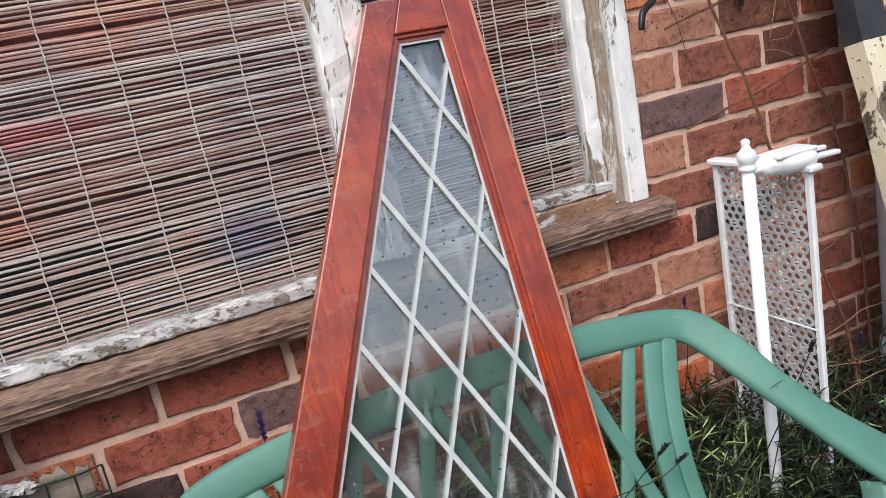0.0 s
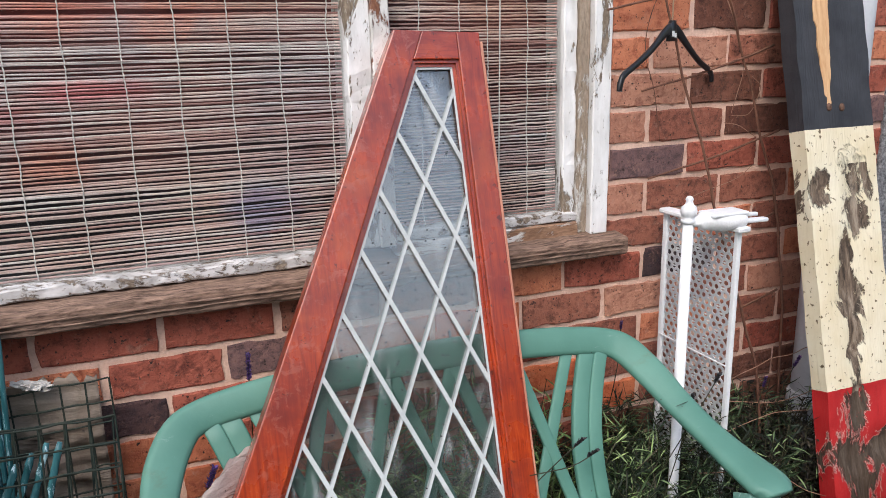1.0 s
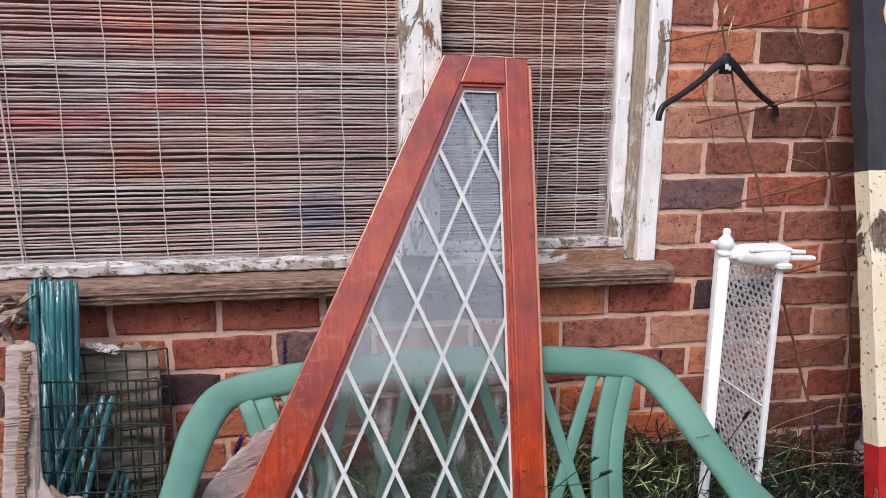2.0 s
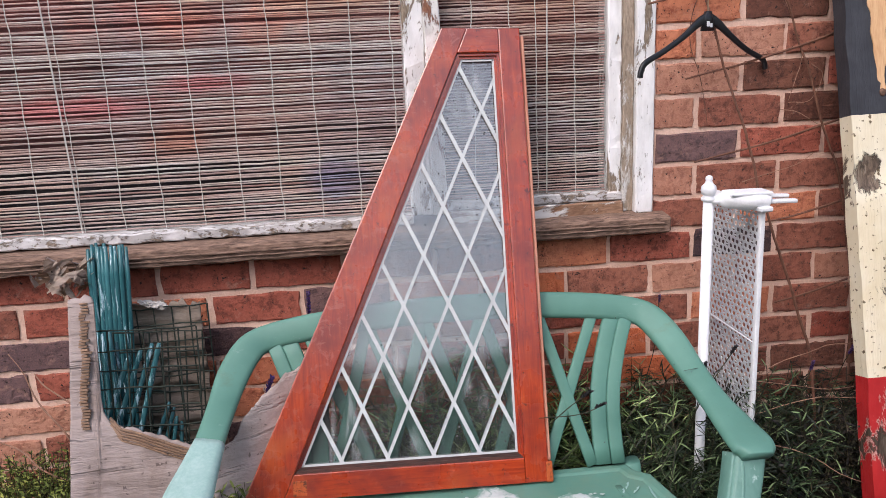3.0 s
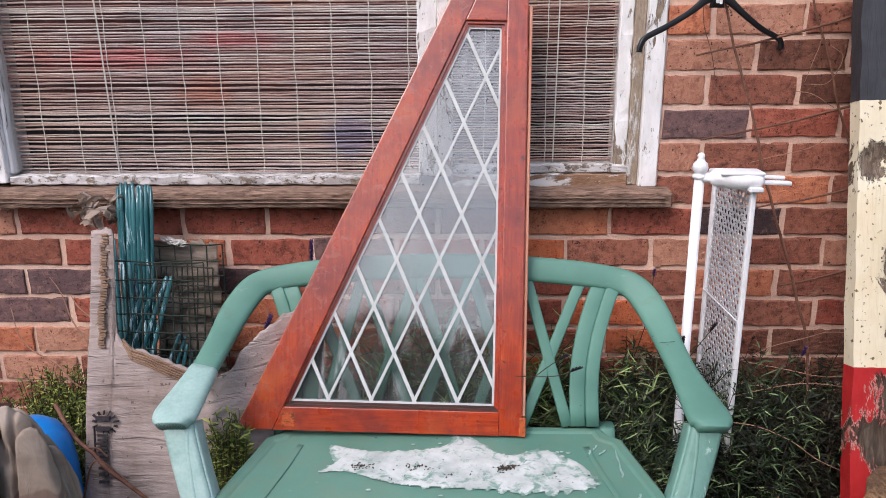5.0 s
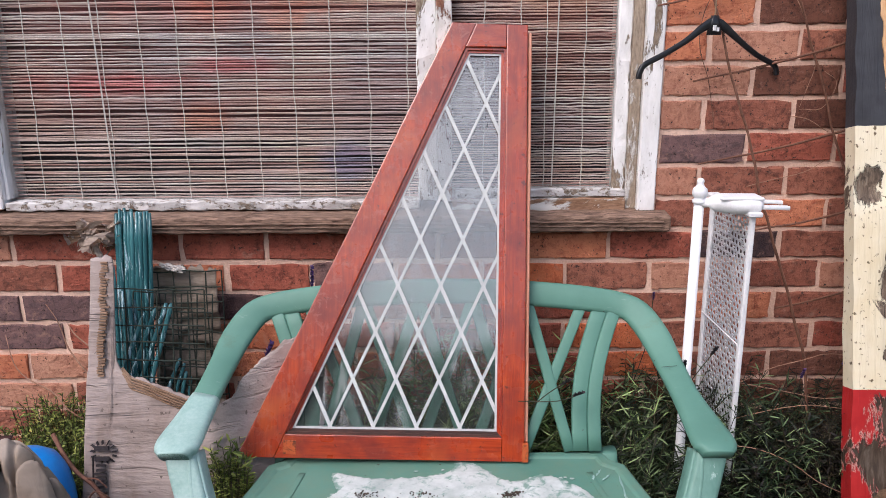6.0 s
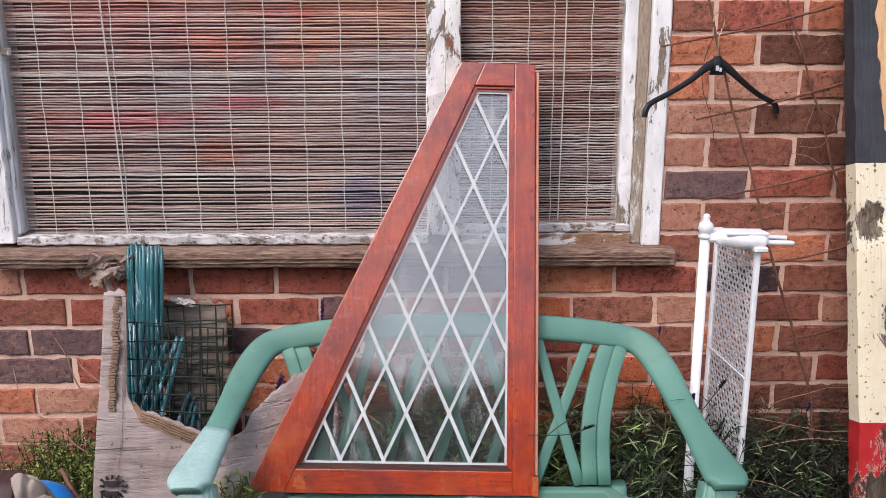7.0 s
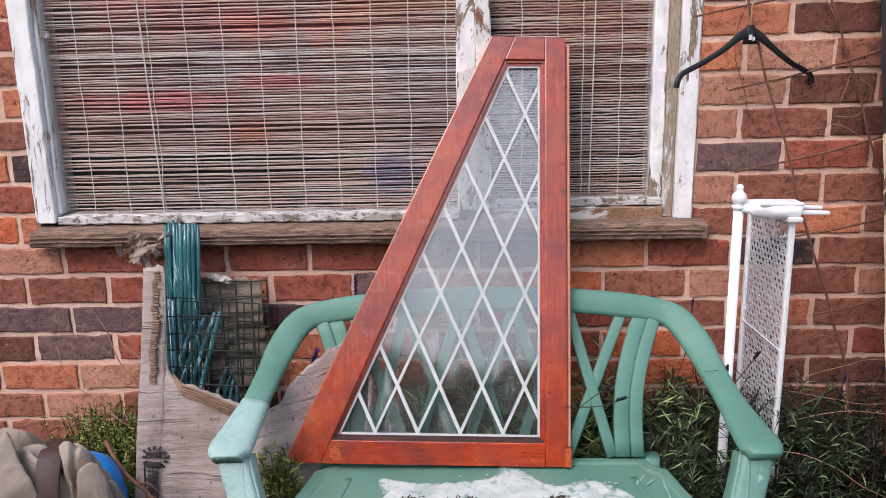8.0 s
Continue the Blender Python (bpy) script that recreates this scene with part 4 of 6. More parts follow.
SPLIT = plain("fresh_split_wood", (0.5, 0.27, 0.12), (0.68, 0.45, 0.25), 0.8, 20, 90, 0.5, stretch=(5, 5, 0.5))
RUST = plain("rusty_steel", (0.06, 0.035, 0.025), (0.22, 0.12, 0.08), 0.7, 60, 200, 0.5, metal=0.4)
right = [(0.082 + 0.02 * (1 - (1 - t) ** 3) + 0.005 * noise.noise((t * 14, 1, 0)) + 0.003 * noise.noise((t * 40, 2, 0)), 1.268 + 0.44 * t) for t in [k / 30 for k in range(31)]]
left = [(0.072 - 0.026 * t ** 0.8 + 0.008 * noise.noise((t * 11, 7, 0)) + 0.004 * noise.noise((t * 37, 5, 0)), 1.268 + 0.44 * t) for t in [k / 30 for k in range(30, -1, -1)]]
bm = plate(bmesh.new(), right + left, 0.006, pose(0, -0.002, 0))
part("split", bm, SPLIT, board, "pale split where the paint tore off")
for x, z in ((0.078, 1.272), (0.118, 1.27)):
    bm = bmesh.new()
    bmesh.ops.create_uvsphere(bm, u_segments=10, v_segments=6, radius=0.008, matrix=pose(x, -0.002, z) @ Matrix.Diagonal((1, 0.6, 1.2, 1)))
    part("screw", bm, RUST, board, "rusty screw head", True)

# ---- the waste pipe behind the plank ----
PIPE_WHITE = plain("grey_white_pipe", (0.5, 0.52, 0.56), (0.62, 0.64, 0.68), 0.45, 6, 100, 0.1)
pipe = thing("waste_pipe", "grey-white plastic waste pipe standing against the wall", "pipe")
tube = part("tube", sweep(bmesh.new(), [(0.873, -0.075, z) for z in (0.0, 0.6, 1.2, 1.8, 2.25)], ring(0.055, 28), side=(1, 0, 0)), PIPE_WHITE, pipe, smooth=True)
part("socket", sweep(bmesh.new(), [(0.873, -0.075, z) for z in (0.36, 0.37, 0.44, 0.45)], ring(0.064, 28), side=(1, 0, 0), scales=[0.9, 1, 1, 0.9]), PIPE_WHITE, tube, smooth=True)

# dirt on the crust and the seat
CRUMB = plain("leaf_dirt", (0.02, 0.015, 0.012), (0.07, 0.05, 0.035), 0.9, 60, 200, 0.3)
rnd = random.Random(5)
bm = bmesh.new()
for cx, cy, k, sp in ((-0.181, -0.499, 60, 0.011), (-0.165, -0.49, 20, 0.006), (-0.493, -0.496, 34, 0.011), (-0.378, -0.496, 26, 0.014), (-0.3, -0.51, 16, 0.1), (-0.07, -0.54, 6, 0.03)):
    for _ in range(k):
        x, y = rnd.gauss(cx, sp), rnd.gauss(cy, min(sp, 0.035) * 0.6)
        box(bm, -1, 1, -1, 1, -1, 1, m=pose(x, y, 0.4308, rnd.uniform(-20, 20), rnd.uniform(-20, 20), rnd.uniform(0, 180)) @ Matrix.Diagonal((rnd.uniform(0.0007, 0.0028), rnd.uniform(0.0006, 0.0016), 0.0007, 1)))
tagged(link(bm, "leaf_crumbs", CRUMB), "dark crumbs of dead leaf on the seat", "dirt", kind="stuff")

# ---- folded white metal table against the wall ----
WHITE_METAL = plain("white_enamel", (0.66, 0.67, 0.69), (0.8, 0.81, 0.83), 0.4, 20, 200, 0.15, spec=0.5, overlay=(0.42, 0.4, 0.38), overlay_at=(0.66, 0.82))
PLASTER_WHITE = plain("white_cloth_wrap", (0.68, 0.68, 0.69), (0.82, 0.82, 0.83), 0.8, 40, 220, 0.6)


def fretwork(w, h, pitch_u, pitch_v):
    """Flat pierced lattice: staggered six-sided holes, larger and smaller ones in turn."""
    verts, faces = [], []

    def strip(a, b, wd, d=0.0012):
        a, b = Vector(a), Vector(b)
        t = (b - a).normalized()
        nrm = Vector((-t.y, t.x)) * wd / 2
        k = len(verts)
        for y in (-d / 2, d / 2):
            for p in (a - nrm, a + nrm, b + nrm, b - nrm):
                verts.append((p.x, y, p.y))
        faces.extend([(k, k + 1, k + 2, k + 3), (k + 7, k + 6, k + 5, k + 4), (k, k + 3, k + 7, k + 4), (k + 1, k + 5, k + 6, k + 2)])

    def clipped(a, b, wd):
        if 0 <= a[0] <= w and 0 <= b[0] <= w and 0 <= a[1] <= h and 0 <= b[1] <= h:
            strip(a, b, wd)

    rows = int(h / pitch_v) + 2
    for r in range(rows):
        for c in range(int(w / pitch_u) + 2):
            cu, cv = (c + (0.5 if r % 2 else 0.0)) * pitch_u, r * pitch_v
            rad, big = pitch_u * 0.57, (r // 2 + c) % 3 == 0
            ps = [(cu + rad * math.cos(6.28318 * (i + 0.5) / 6), cv + rad * math.sin(6.28318 * (i + 0.5) / 6)) for i in range(7)]
            for p, q in zip(ps, ps[1:]):
                clipped(p, q, 0.0042 if big else 0.0064)
            if (r + c) % 4 == 0:
                clipped((cu - rad, cv), (cu + rad, cv), 0.003)
    return verts, faces


PL, PR = Vector((0.362, -0.06, 0)), Vector((0.374, -0.285, 0))
ALONG = PR - PL
PW = ALONG.length
yaw = math.degrees(math.atan2(ALONG.y, ALONG.x))
table = thing("folding_table", "folded white metal table with pierced rosette top, standing on end", "table", at=pose(PL.x, PL.y, 0.0, 0, 0, yaw))
v, f = fretwork(PW - 0.014, 0.64, 0.0185, 0.0148)
me = bpy.data.meshes.new("pierced_panel")
me.from_pydata([(x + 0.007, y, z + 0.36) for x, y, z in v], [], f)
me.materials.append(WHITE_METAL)
ob = new("pierced_panel", me)
ob.parent = table
tagged(ob, "panel pierced in a rosette pattern")
for x in (0.0, PW):
    part("edge_bar", box(bmesh.new(), x - 0.007, x + 0.007, -0.006, 0.006, 0.05 if x else 0.3, 1.0, 0.0025), WHITE_METAL, table)
part("cross_rod", sweep(bmesh.new(), [(0.0, -0.006, 0.695), (PW, -0.006, 0.69)], ring(0.002, 6)), WHITE_METAL, ob)
part("top_strip", box(bmesh.new(), -0.012, PW + 0.02, -0.016, 0.016, 1.0, 1.012, 0.003), WHITE_METAL, table)
part("bottom_strip", box(bmesh.new(), -0.004, PW, -0.006, 0.006, 0.35, 0.362, 0.003), WHITE_METAL, table)
inv = table.matrix_basis.inverted()


def lathe(bm, profile, centre, n=16):
    rings = [[bm.verts.new((centre[0] + r * math.cos(6.28318 * i / n), centre[1] + r * math.sin(6.28318 * i / n), z)) for i in range(n)] for r, z in profile]
    for a, b in zip(rings, rings[1:]):
        for i in range(n):
            bm.faces.new((a[i], a[(i + 1) % n], b[(i + 1) % n], b[i]))
    bm.faces.new(rings[-1])
    return bm


pole_at = inv @ Vector((0.259, -0.262, 0))
pole = part("pole", lathe(bmesh.new(), [(0.0115, 0.015), (0.0115, 1.03)], pole_at), WHITE_METAL, table, smooth=True)
part("finial", lathe(bmesh.new(), [(0.011, 1.024), (0.016, 1.028), (0.016, 1.034), (0.011, 1.037), (0.015, 1.042), (0.0175, 1.05), (0.0155, 1.06), (0.009, 1.066), (0.007, 1.072), (0.0085, 1.077), (0.006, 1.082), (0.001, 1.084)], pole_at), WHITE_METAL, pole, "knobbed finial", True)
ends = [inv @ Vector(p) for p in ((0.264, -0.266, 1.028), (0.284, -0.27, 1.03), (0.3, -0.274, 1.028), (0.333, -0.278, 1.024), (0.365, -0.28, 1.022), (0.385, -0.279, 1.022), (0.395, -0.278, 1.02))]
bm = sweep(bmesh.new(), smooth_path(ends, 4), ring(1.0, 14), scales=[0.011 + (0.009 * math.sin(math.pi * min(1, max(0, (i - 3) / 20))) ** 0.5) for i in range(25)])
hinge = part("wrapped_hinge", worn(bm, 4, 0.0048), PLASTER_WHITE, table, "hinge lumpy with thick white paint", True)
part("hinge_plate", box(bmesh.new(), -0.05, 0.05, -0.026, 0.024, -0.004, 0.004, 0.0025, m=inv @ pose(0.345, -0.268, 1.041, 2, 1.5, 4)), WHITE_METAL, hinge, "flat white hinge plate")
for a, b, wd in (((0.33, -0.28, 1.022), (0.458, -0.272, 1.016), 0.018), ((0.35, -0.25, 1.03), (0.452, -0.25, 1.024), 0.012)):
    part("hinge_arm", sweep(bmesh.new(), [inv @ Vector(a), inv @ Vector(b)], slab(0.009, wd, 0.003), side=(0, 0, 1)), WHITE_METAL, hinge)

# ---- black coat hanger on a twig ----
BLACK_PLASTIC = plain("black_plastic", (0.008, 0.008, 0.01), (0.02, 0.02, 0.022), 0.3, 20, 150, 0.1)
STEEL_HOOK = plain("coppery_hook", (0.45, 0.3, 0.2), (0.6, 0.45, 0.33), 0.35, 30, 150, 0.1, metal=0.9)
WHITE_INK = plain("white_ink", (0.75, 0.75, 0.75), (0.82, 0.82, 0.82), 0.6, 30, 150, 0.1)
hanger = thing("coat_hanger", "black plastic coat hanger hung on a dry twig", "coat hanger", at=pose(0.313, -0.108, 1.4, 0, 0, 25.0))
arm_pts = [(-0.212, 0, -0.1), (-0.209, 0, -0.085), (-0.195, 0, -0.068), (-0.14, 0, -0.045), (-0.08, 0, -0.016), (-0.035, 0, 0.012), (0.0, 0, 0.024), (0.035, 0, 0.012), (0.08, 0, -0.016), (0.14, 0, -0.05), (0.195, 0, -0.072), (0.21, 0, -0.085), (0.213, 0, -0.1)]
path = smooth_path(arm_pts, 5)
n = len(path)
part("body", sweep(bmesh.new(), path, slab(0.013, 0.009, 0.003), side=(0, 0, 1), scales=[(1.0 + 0.9 * math.exp(-((i - n / 2) / 7) ** 2), 1.0) for i in range(n)]), BLACK_PLASTIC, hanger, smooth=True)
neck = part("neck", sweep(bmesh.new(), [(0, 0, -0.004), (0, 0, 0.022), (0, 0, 0.04)], slab(0.036, 0.011, 0.004), side=(1, 0, 0), scales=[(1.15, 1), (0.9, 1), (0.45, 1)]), BLACK_PLASTIC, hanger, smooth=True)
part("hook", sweep(bmesh.new(), smooth_path([(0, 0, 0.035), (0, 0, 0.075), (0.002, 0, 0.09), (0.014, 0, 0.118), (0.004, 0, 0.14), (-0.014, 0, 0.138), (-0.022, 0, 0.12)], 6), ring(0.0018, 8)), STEEL_HOOK, hanger, "coppery wire hook", True)
for x0, x1, z0, z1 in ((-0.009, 0.0, 0.006, 0.018), (0.0025, 0.009, 0.004, 0.013)):
    part("logo_mark", box(bmesh.new(), x0, x1, -0.0072, -0.005, z0, z1), WHITE_INK, neck, "white maker's mark")

# ---- twigs and climbing stems ----
TWIG = plain("dry_twig", (0.09, 0.035, 0.022), (0.2, 0.09, 0.055), 0.8, 40, 200, 0.5)
TWIG_PALE = plain("pale_tendril", (0.22, 0.11, 0.07), (0.38, 0.22, 0.15), 0.8, 40, 200, 0.4)


def twig(points, r0, r1, label, wob=0.004, mat=None):
    path = smooth_path(points, 7)
    n = len(path)
    path = [p + Vector(noise.noise_vector(p * 11)) * wob for p in path]
    bm = sweep(bmesh.new(), path, ring(1.0, 6), scales=[r0 + (r1 - r0) * i / n for i in range(n)])
    return tagged(link(bm, "twig", mat or TWIG, None, True), label, "twig", "dry twigs on the wall")


twig([(0.63, -0.16, 0.04), (0.618, -0.14, 0.493), (0.552, -0.12, 0.751), (0.466, -0.115, 0.985), (0.418, -0.1, 1.158), (0.352, -0.085, 1.369), (0.312, -0.08, 1.5), (0.25, -0.06, 1.75)], 0.0042, 0.0026, "long dark dry stem climbing the brick wall", 0.006)
twig([(0.79, -0.06, 0.1), (0.76, -0.05, 0.7), (0.717, -0.04, 0.993), (0.661, -0.035, 1.154), (0.602, -0.03, 1.323), (0.53, -0.03, 1.5), (0.45, -0.03, 1.75)], 0.004, 0.0024, "thin dry stem climbing the brick wall", 0.006)
for a, b in (((0.297, -0.03, 1.287), (0.68, -0.03, 1.38)), ((0.325, -0.03, 1.08), (0.72, -0.03, 1.172)), ((0.47, -0.03, 0.905), (0.73, -0.03, 0.958)), ((0.56, -0.03, 0.692), (0.76, -0.03, 0.745)), ((0.2, -0.03, 1.467), (0.62, -0.03, 1.56))):
    m = tuple((p + q) / 2 + d for p, q, d in zip(a, b, (0, 0, -0.006)))
    twig([a, m, b], 0.0024, 0.0034, "straight dry twig across the brick wall", 0.003)
twig([(0.36, -0.03, 1.55), (0.315, -0.03, 1.46), (0.308, -0.02, 1.38), (0.335, -0.02, 1.3), (0.355, -0.02, 1.21), (0.36, -0.02, 1.17)], 0.0013, 0.0008, "thin brown tendril on the brick wall", 0.004)
twig([(0.52, -0.03, 1.5), (0.575, -0.02, 1.4), (0.6, -0.02, 1.34), (0.585, -0.02, 1.27), (0.57, -0.02, 1.22)], 0.0011, 0.0007, "thin pale tendril on the brick wall", 0.006, TWIG_PALE)
twig([(0.62, -0.03, 1.31), (0.66, -0.02, 1.28), (0.628, -0.02, 1.22), (0.57, -0.02, 1.215)], 0.0011, 0.0007, "thin pale tendril on the brick wall", 0.006, TWIG_PALE)
twig([(0.55, -0.02, 1.2), (0.6, -0.02, 1.19), (0.648, -0.03, 1.16)], 0.001, 0.0008, "thin pale tendril on the brick wall", 0.004, TWIG_PALE)
twig([(0.46, -0.02, 1.02), (0.52, -0.02, 1.035), (0.6, -0.02, 1.06), (0.65, -0.02, 1.085)], 0.001, 0.0007, "thin pale tendril on the brick wall", 0.005, TWIG_PALE)

# ---- torn carton with stakes and wire mesh ----
def card_mat(name, c0, c1, flute=0.0):
    m, nt, b = nodes(name, 0.9, 0, 0.2)
    v = coords(nt)
    big, fine = fuzz(nt, v, 6, 5), fuzz(nt, coords(nt, (0.3, 1, 1)), 90, 3)
    crease = ramp(nt, fuzz(nt, coords(nt, (0.35, 0.35, 3)), 9, 4, 0.6, 0.8), ((0.36, (1, 1, 1)), (0.42, (0, 0, 0))))
    col = ramp(nt, big, ((0.3, c0), (0.7, c1)))
    damp = ramp(nt, fuzz(nt, coords(nt, (1, 1, 0.6)), 4.5, 7, 0.68, 0.6), ((0.48, (0, 0, 0)), (0.66, (0.6, 0.6, 0.6))))
    col = mixc(nt, damp, col, (c0[0] * 0.6, c0[1] * 0.52, c0[2] * 0.45))
    fleck = ramp(nt, fuzz(nt, v, 70, 3, 0.5), ((0.68, (0, 0, 0)), (0.72, (0.7, 0.7, 0.7))))
    col = mixc(nt, fleck, col, (0.06, 0.045, 0.04))
    col = mixc(nt, math_node(nt, "MULTIPLY", crease, 0.3), col, tuple(x * 0.5 for x in c0))
    nt.links.new(col, b.inputs["Base Color"])
    relief(nt, b, math_node(nt, "SUBTRACT", math_node(nt, "ADD", fine, fuzz(nt, coords(nt, (0.12, 1, 1)), 45, 3, 0.6, 0.4)), math_node(nt, "MULTIPLY", crease, 0.6)), 1.0, 0.004)
    return m


CARD = card_mat("weathered_cardboard", (0.29, 0.235, 0.215), (0.47, 0.395, 0.37))
CARD_BROWN = card_mat("brown_cardboard", (0.24, 0.15, 0.1), (0.4, 0.27, 0.19))
CARD_DAMP = card_mat("damp_mottled_cardboard", (0.15, 0.115, 0.09), (0.38, 0.32, 0.265))
SCRAP_CARD = card_mat("pale_torn_cardboard", (0.4, 0.31, 0.25), (0.58, 0.48, 0.41))
INK = plain("printing_ink", (0.012, 0.009, 0.012), (0.045, 0.035, 0.038), 0.8, 40, 200, 0.2)


def card_y(z):
    return -0.3 - 0.2 * (0.9 - z)


def card_sheet(outline_top, x0, x1, z0, yf, thick=0.005, crumple=0.006, nx=44, nz=60):
    """A sheet of card whose torn top edge follows outline_top(x); yf(x, z) is its front."""
    bm = bmesh.new()
    front, back = [], []
    for i in range(nx + 1):
        x = x0 + (x1 - x0) * i / nx
        zt = outline_top(x)
        colf, colb = [], []
        for j in range(nz + 1):
            z = z0 + (zt - z0) * j / nz
            d = crumple * (noise.noise((x * 6, z * 14, 1)) + 0.5 * noise.noise((x * 14, z * 40, 6)))
            colf.append(bm.verts.new((x, yf(x, z) + d, z)))
            colb.append(bm.verts.new((x, yf(x, z) + d + thick, z)))
        front.append(colf)
        back.append(colb)
    for i in range(nx):
        for j in range(nz):
            bm.faces.new((front[i][j], front[i + 1][j], front[i + 1][j + 1], front[i][j + 1]))
            bm.faces.new((back[i][j + 1], back[i + 1][j + 1], back[i + 1][j], back[i][j]))
        bm.faces.new((front[i][nz], front[i + 1][nz], back[i + 1][nz], back[i][nz]))
    for c in (0, nx):
        for j in range(nz):
            bm.faces.new((front[c][j], front[c][j + 1], back[c][j + 1], back[c][j]))
    return bm


def lin(points):
    def at(x):
        for (a, p), (b, q) in zip(points, points[1:]):
            if x <= b:
                return p + (q - p) * max(0.0, (x - a) / (b - a))
        return points[-1][1]
    return at


rag = lambda x: 0.006 * noise.noise((x * 60, 1, 2)) + 0.004 * noise.noise((x * 190, 4, 2))
tear = lin([(-1.125, 0.915), (-1.08, 0.918), (-1.071, 0.9), (-1.068, 0.72), (-1.06, 0.675), (-1.045, 0.652), (-1.0, 0.637), (-0.92, 0.6), (-0.86, 0.572), (-0.82, 0.58), (-0.8, 0.622), (-0.76, 0.655), (-0.71, 0.69), (-0.66, 0.7), (-0.62, 0.68)])


def bend(x):
    return 0.14 * max(0.0, x + 0.95) + 0.4 * max(0.0, x + 0.86)


carton = thing("torn_carton", "tall weathered cardboard carton torn open, printed in dark ink", "cardboard box")
bm = card_sheet(lambda x: tear(x) + rag(x), -1.125, -0.62, 0.02, lambda x, z: card_y(z) + bend(x), crumple=0.007, nx=110)
for v in bm.verts:
    v.co.x -= 0.07 * (0.9 - v.co.z) * min(1.0, max(0.0, (-0.95 - v.co.x) * 8))
front_panel = part("front_panel", bm, CARD, carton, "creased grey front panel", True)
bm = plate(bmesh.new(), [(-0.465, 0.02), (-0.349, 0.64), (-0.28, 0.6), (-0.1, 0.55), (-0.06, 0.02)], 0.005, Matrix(((0, 1, 0, -1.127), (1, 0, 0, 0), (0, 0, 1, 0), (0, 0, 0, 1))))
part("left_panel", bm, CARD, carton)
part("back_panel", card_sheet(lambda x: 0.825 + rag(x) * 3 - 0.05 * max(0, x + 0.98), -1.09, -0.915, 0.02, lambda x, z: -0.06 - 0.05 * (0.83 - z) + 0.004 * math.sin(z * 150 + 12 * noise.noise((x * 9, z * 5, 0))), crumple=0.02, nx=30, nz=130), CARD_DAMP, carton, "crumpled brown inner sheet", True)
# torn fluting along the edges
for i in range(42):
    z = 0.905 - i * 0.0062
    part("flute", box(bmesh.new(), -0.0085 - 0.003 * noise.noise((i * 1.3, 5, 0)), 0.007 + 0.009 * noise.noise((i * 0.9, 9, 0)), -0.004, 0.003, -0.0017, 0.0015, m=pose(-1.092 - 0.07 * (0.9 - z) + 0.005 * noise.noise((i * 0.31, 0.5, 0)), card_y(z) - 0.004 - 0.002 * abs(noise.noise((i * 1.7, 3, 0))), z + 0.0012 * noise.noise((i * 2.1, 1, 0)), 0, 9 * noise.noise((i * 1.1, 2, 0)), 0)), CARD_BROWN, front_panel)
for i in range(5):
    pts = [(x, card_y(tear(x)) - 0.005 + bend(x), tear(x) - 0.007 - i * 0.0068 - 0.003 * noise.noise((x * 30, i, 0))) for x in [-1.06 + 0.02 * k for k in range(int(9 + 2 * (i % 2)))]]
    part("ridge", sweep(bmesh.new(), pts, slab(0.004, 0.005, 0.001), side=(0, 0, 1)), CARD_BROWN, front_panel, "torn corrugated edge")
# printed brand as plain bars running down the panel, with a rayed ring above
for i in range(13):
    a = 6.28318 * i / 13
    c = (-1.108, 0.475)
    part("print_mark", box(bmesh.new(), -0.0012, 0.0012, -0.0008, 0.005, 0.0215, 0.031 + 0.003 * (i % 2), m=pose(c[0], card_y(c[1]) - 0.011, c[1], -11, math.degrees(a), 0)), INK, front_panel)
for z0, z1, x0, x1 in ((0.458, 0.492, -1.101, -1.068), (0.434, 0.45, -1.098, -1.076), (0.415, 0.43, -1.103, -1.076), (0.395, 0.41, -1.098, -1.076), (0.368, 0.388, -1.098, -1.076), (0.335, 0.36, -1.098, -1.076)):
    zc = (z0 + z1) / 2
    hole = (z1 - z0) * 0.28
    for q in ((x0, x1, z1 - hole, z1), (x0, x1, z0, z0 + hole)):
        part("print_mark", box(bmesh.new(), q[0], q[1], -0.0008, 0.005, q[2] - zc, q[3] - zc, m=pose(-0.026, card_y(zc) - 0.011, zc, -11, 0, 0)), INK, front_panel)
part("print_mark", box(bmesh.new(), -1.1065, -1.1045, -0.0008, 0.005, -0.03, 0.04, m=pose(-0.026, card_y(0.43) - 0.011, 0.43, -11, 0, 0)), INK, front_panel)

# the pale overlay streaks paint the sky's glint onto the stakes
TEAL = plain("teal_coated_steel", (0.008, 0.055, 0.065), (0.06, 0.2, 0.22), 0.22, 20, 120, 0.2, stretch=(1, 1, 0.07), overlay=(0.42, 0.6, 0.66), overlay_at=(0.56, 0.62), overlay_scale=90)
MESH_GREEN = plain("dark_green_wire", (0.01, 0.02, 0.018), (0.035, 0.04, 0.03), 0.75, 30, 200, 0.2, spec=0.2)
rnd = random.Random(8)


def stake(a, b, r, label="teal plastic-coated garden stake in the torn carton"):
    a, b = Vector(a), Vector(b)
    n = 14
    d = (b - a).normalized()
    bm = sweep(bmesh.new(), [a + (b - a) * i / n for i in range(n + 1)], ring(r, 9), scales=[1.0 + (0.16 if i % 2 else 0.0) for i in range(n)] + [0.7])
    return tagged(link(bm, "stake", TEAL, None, True), label, "stake", "stakes in the carton")


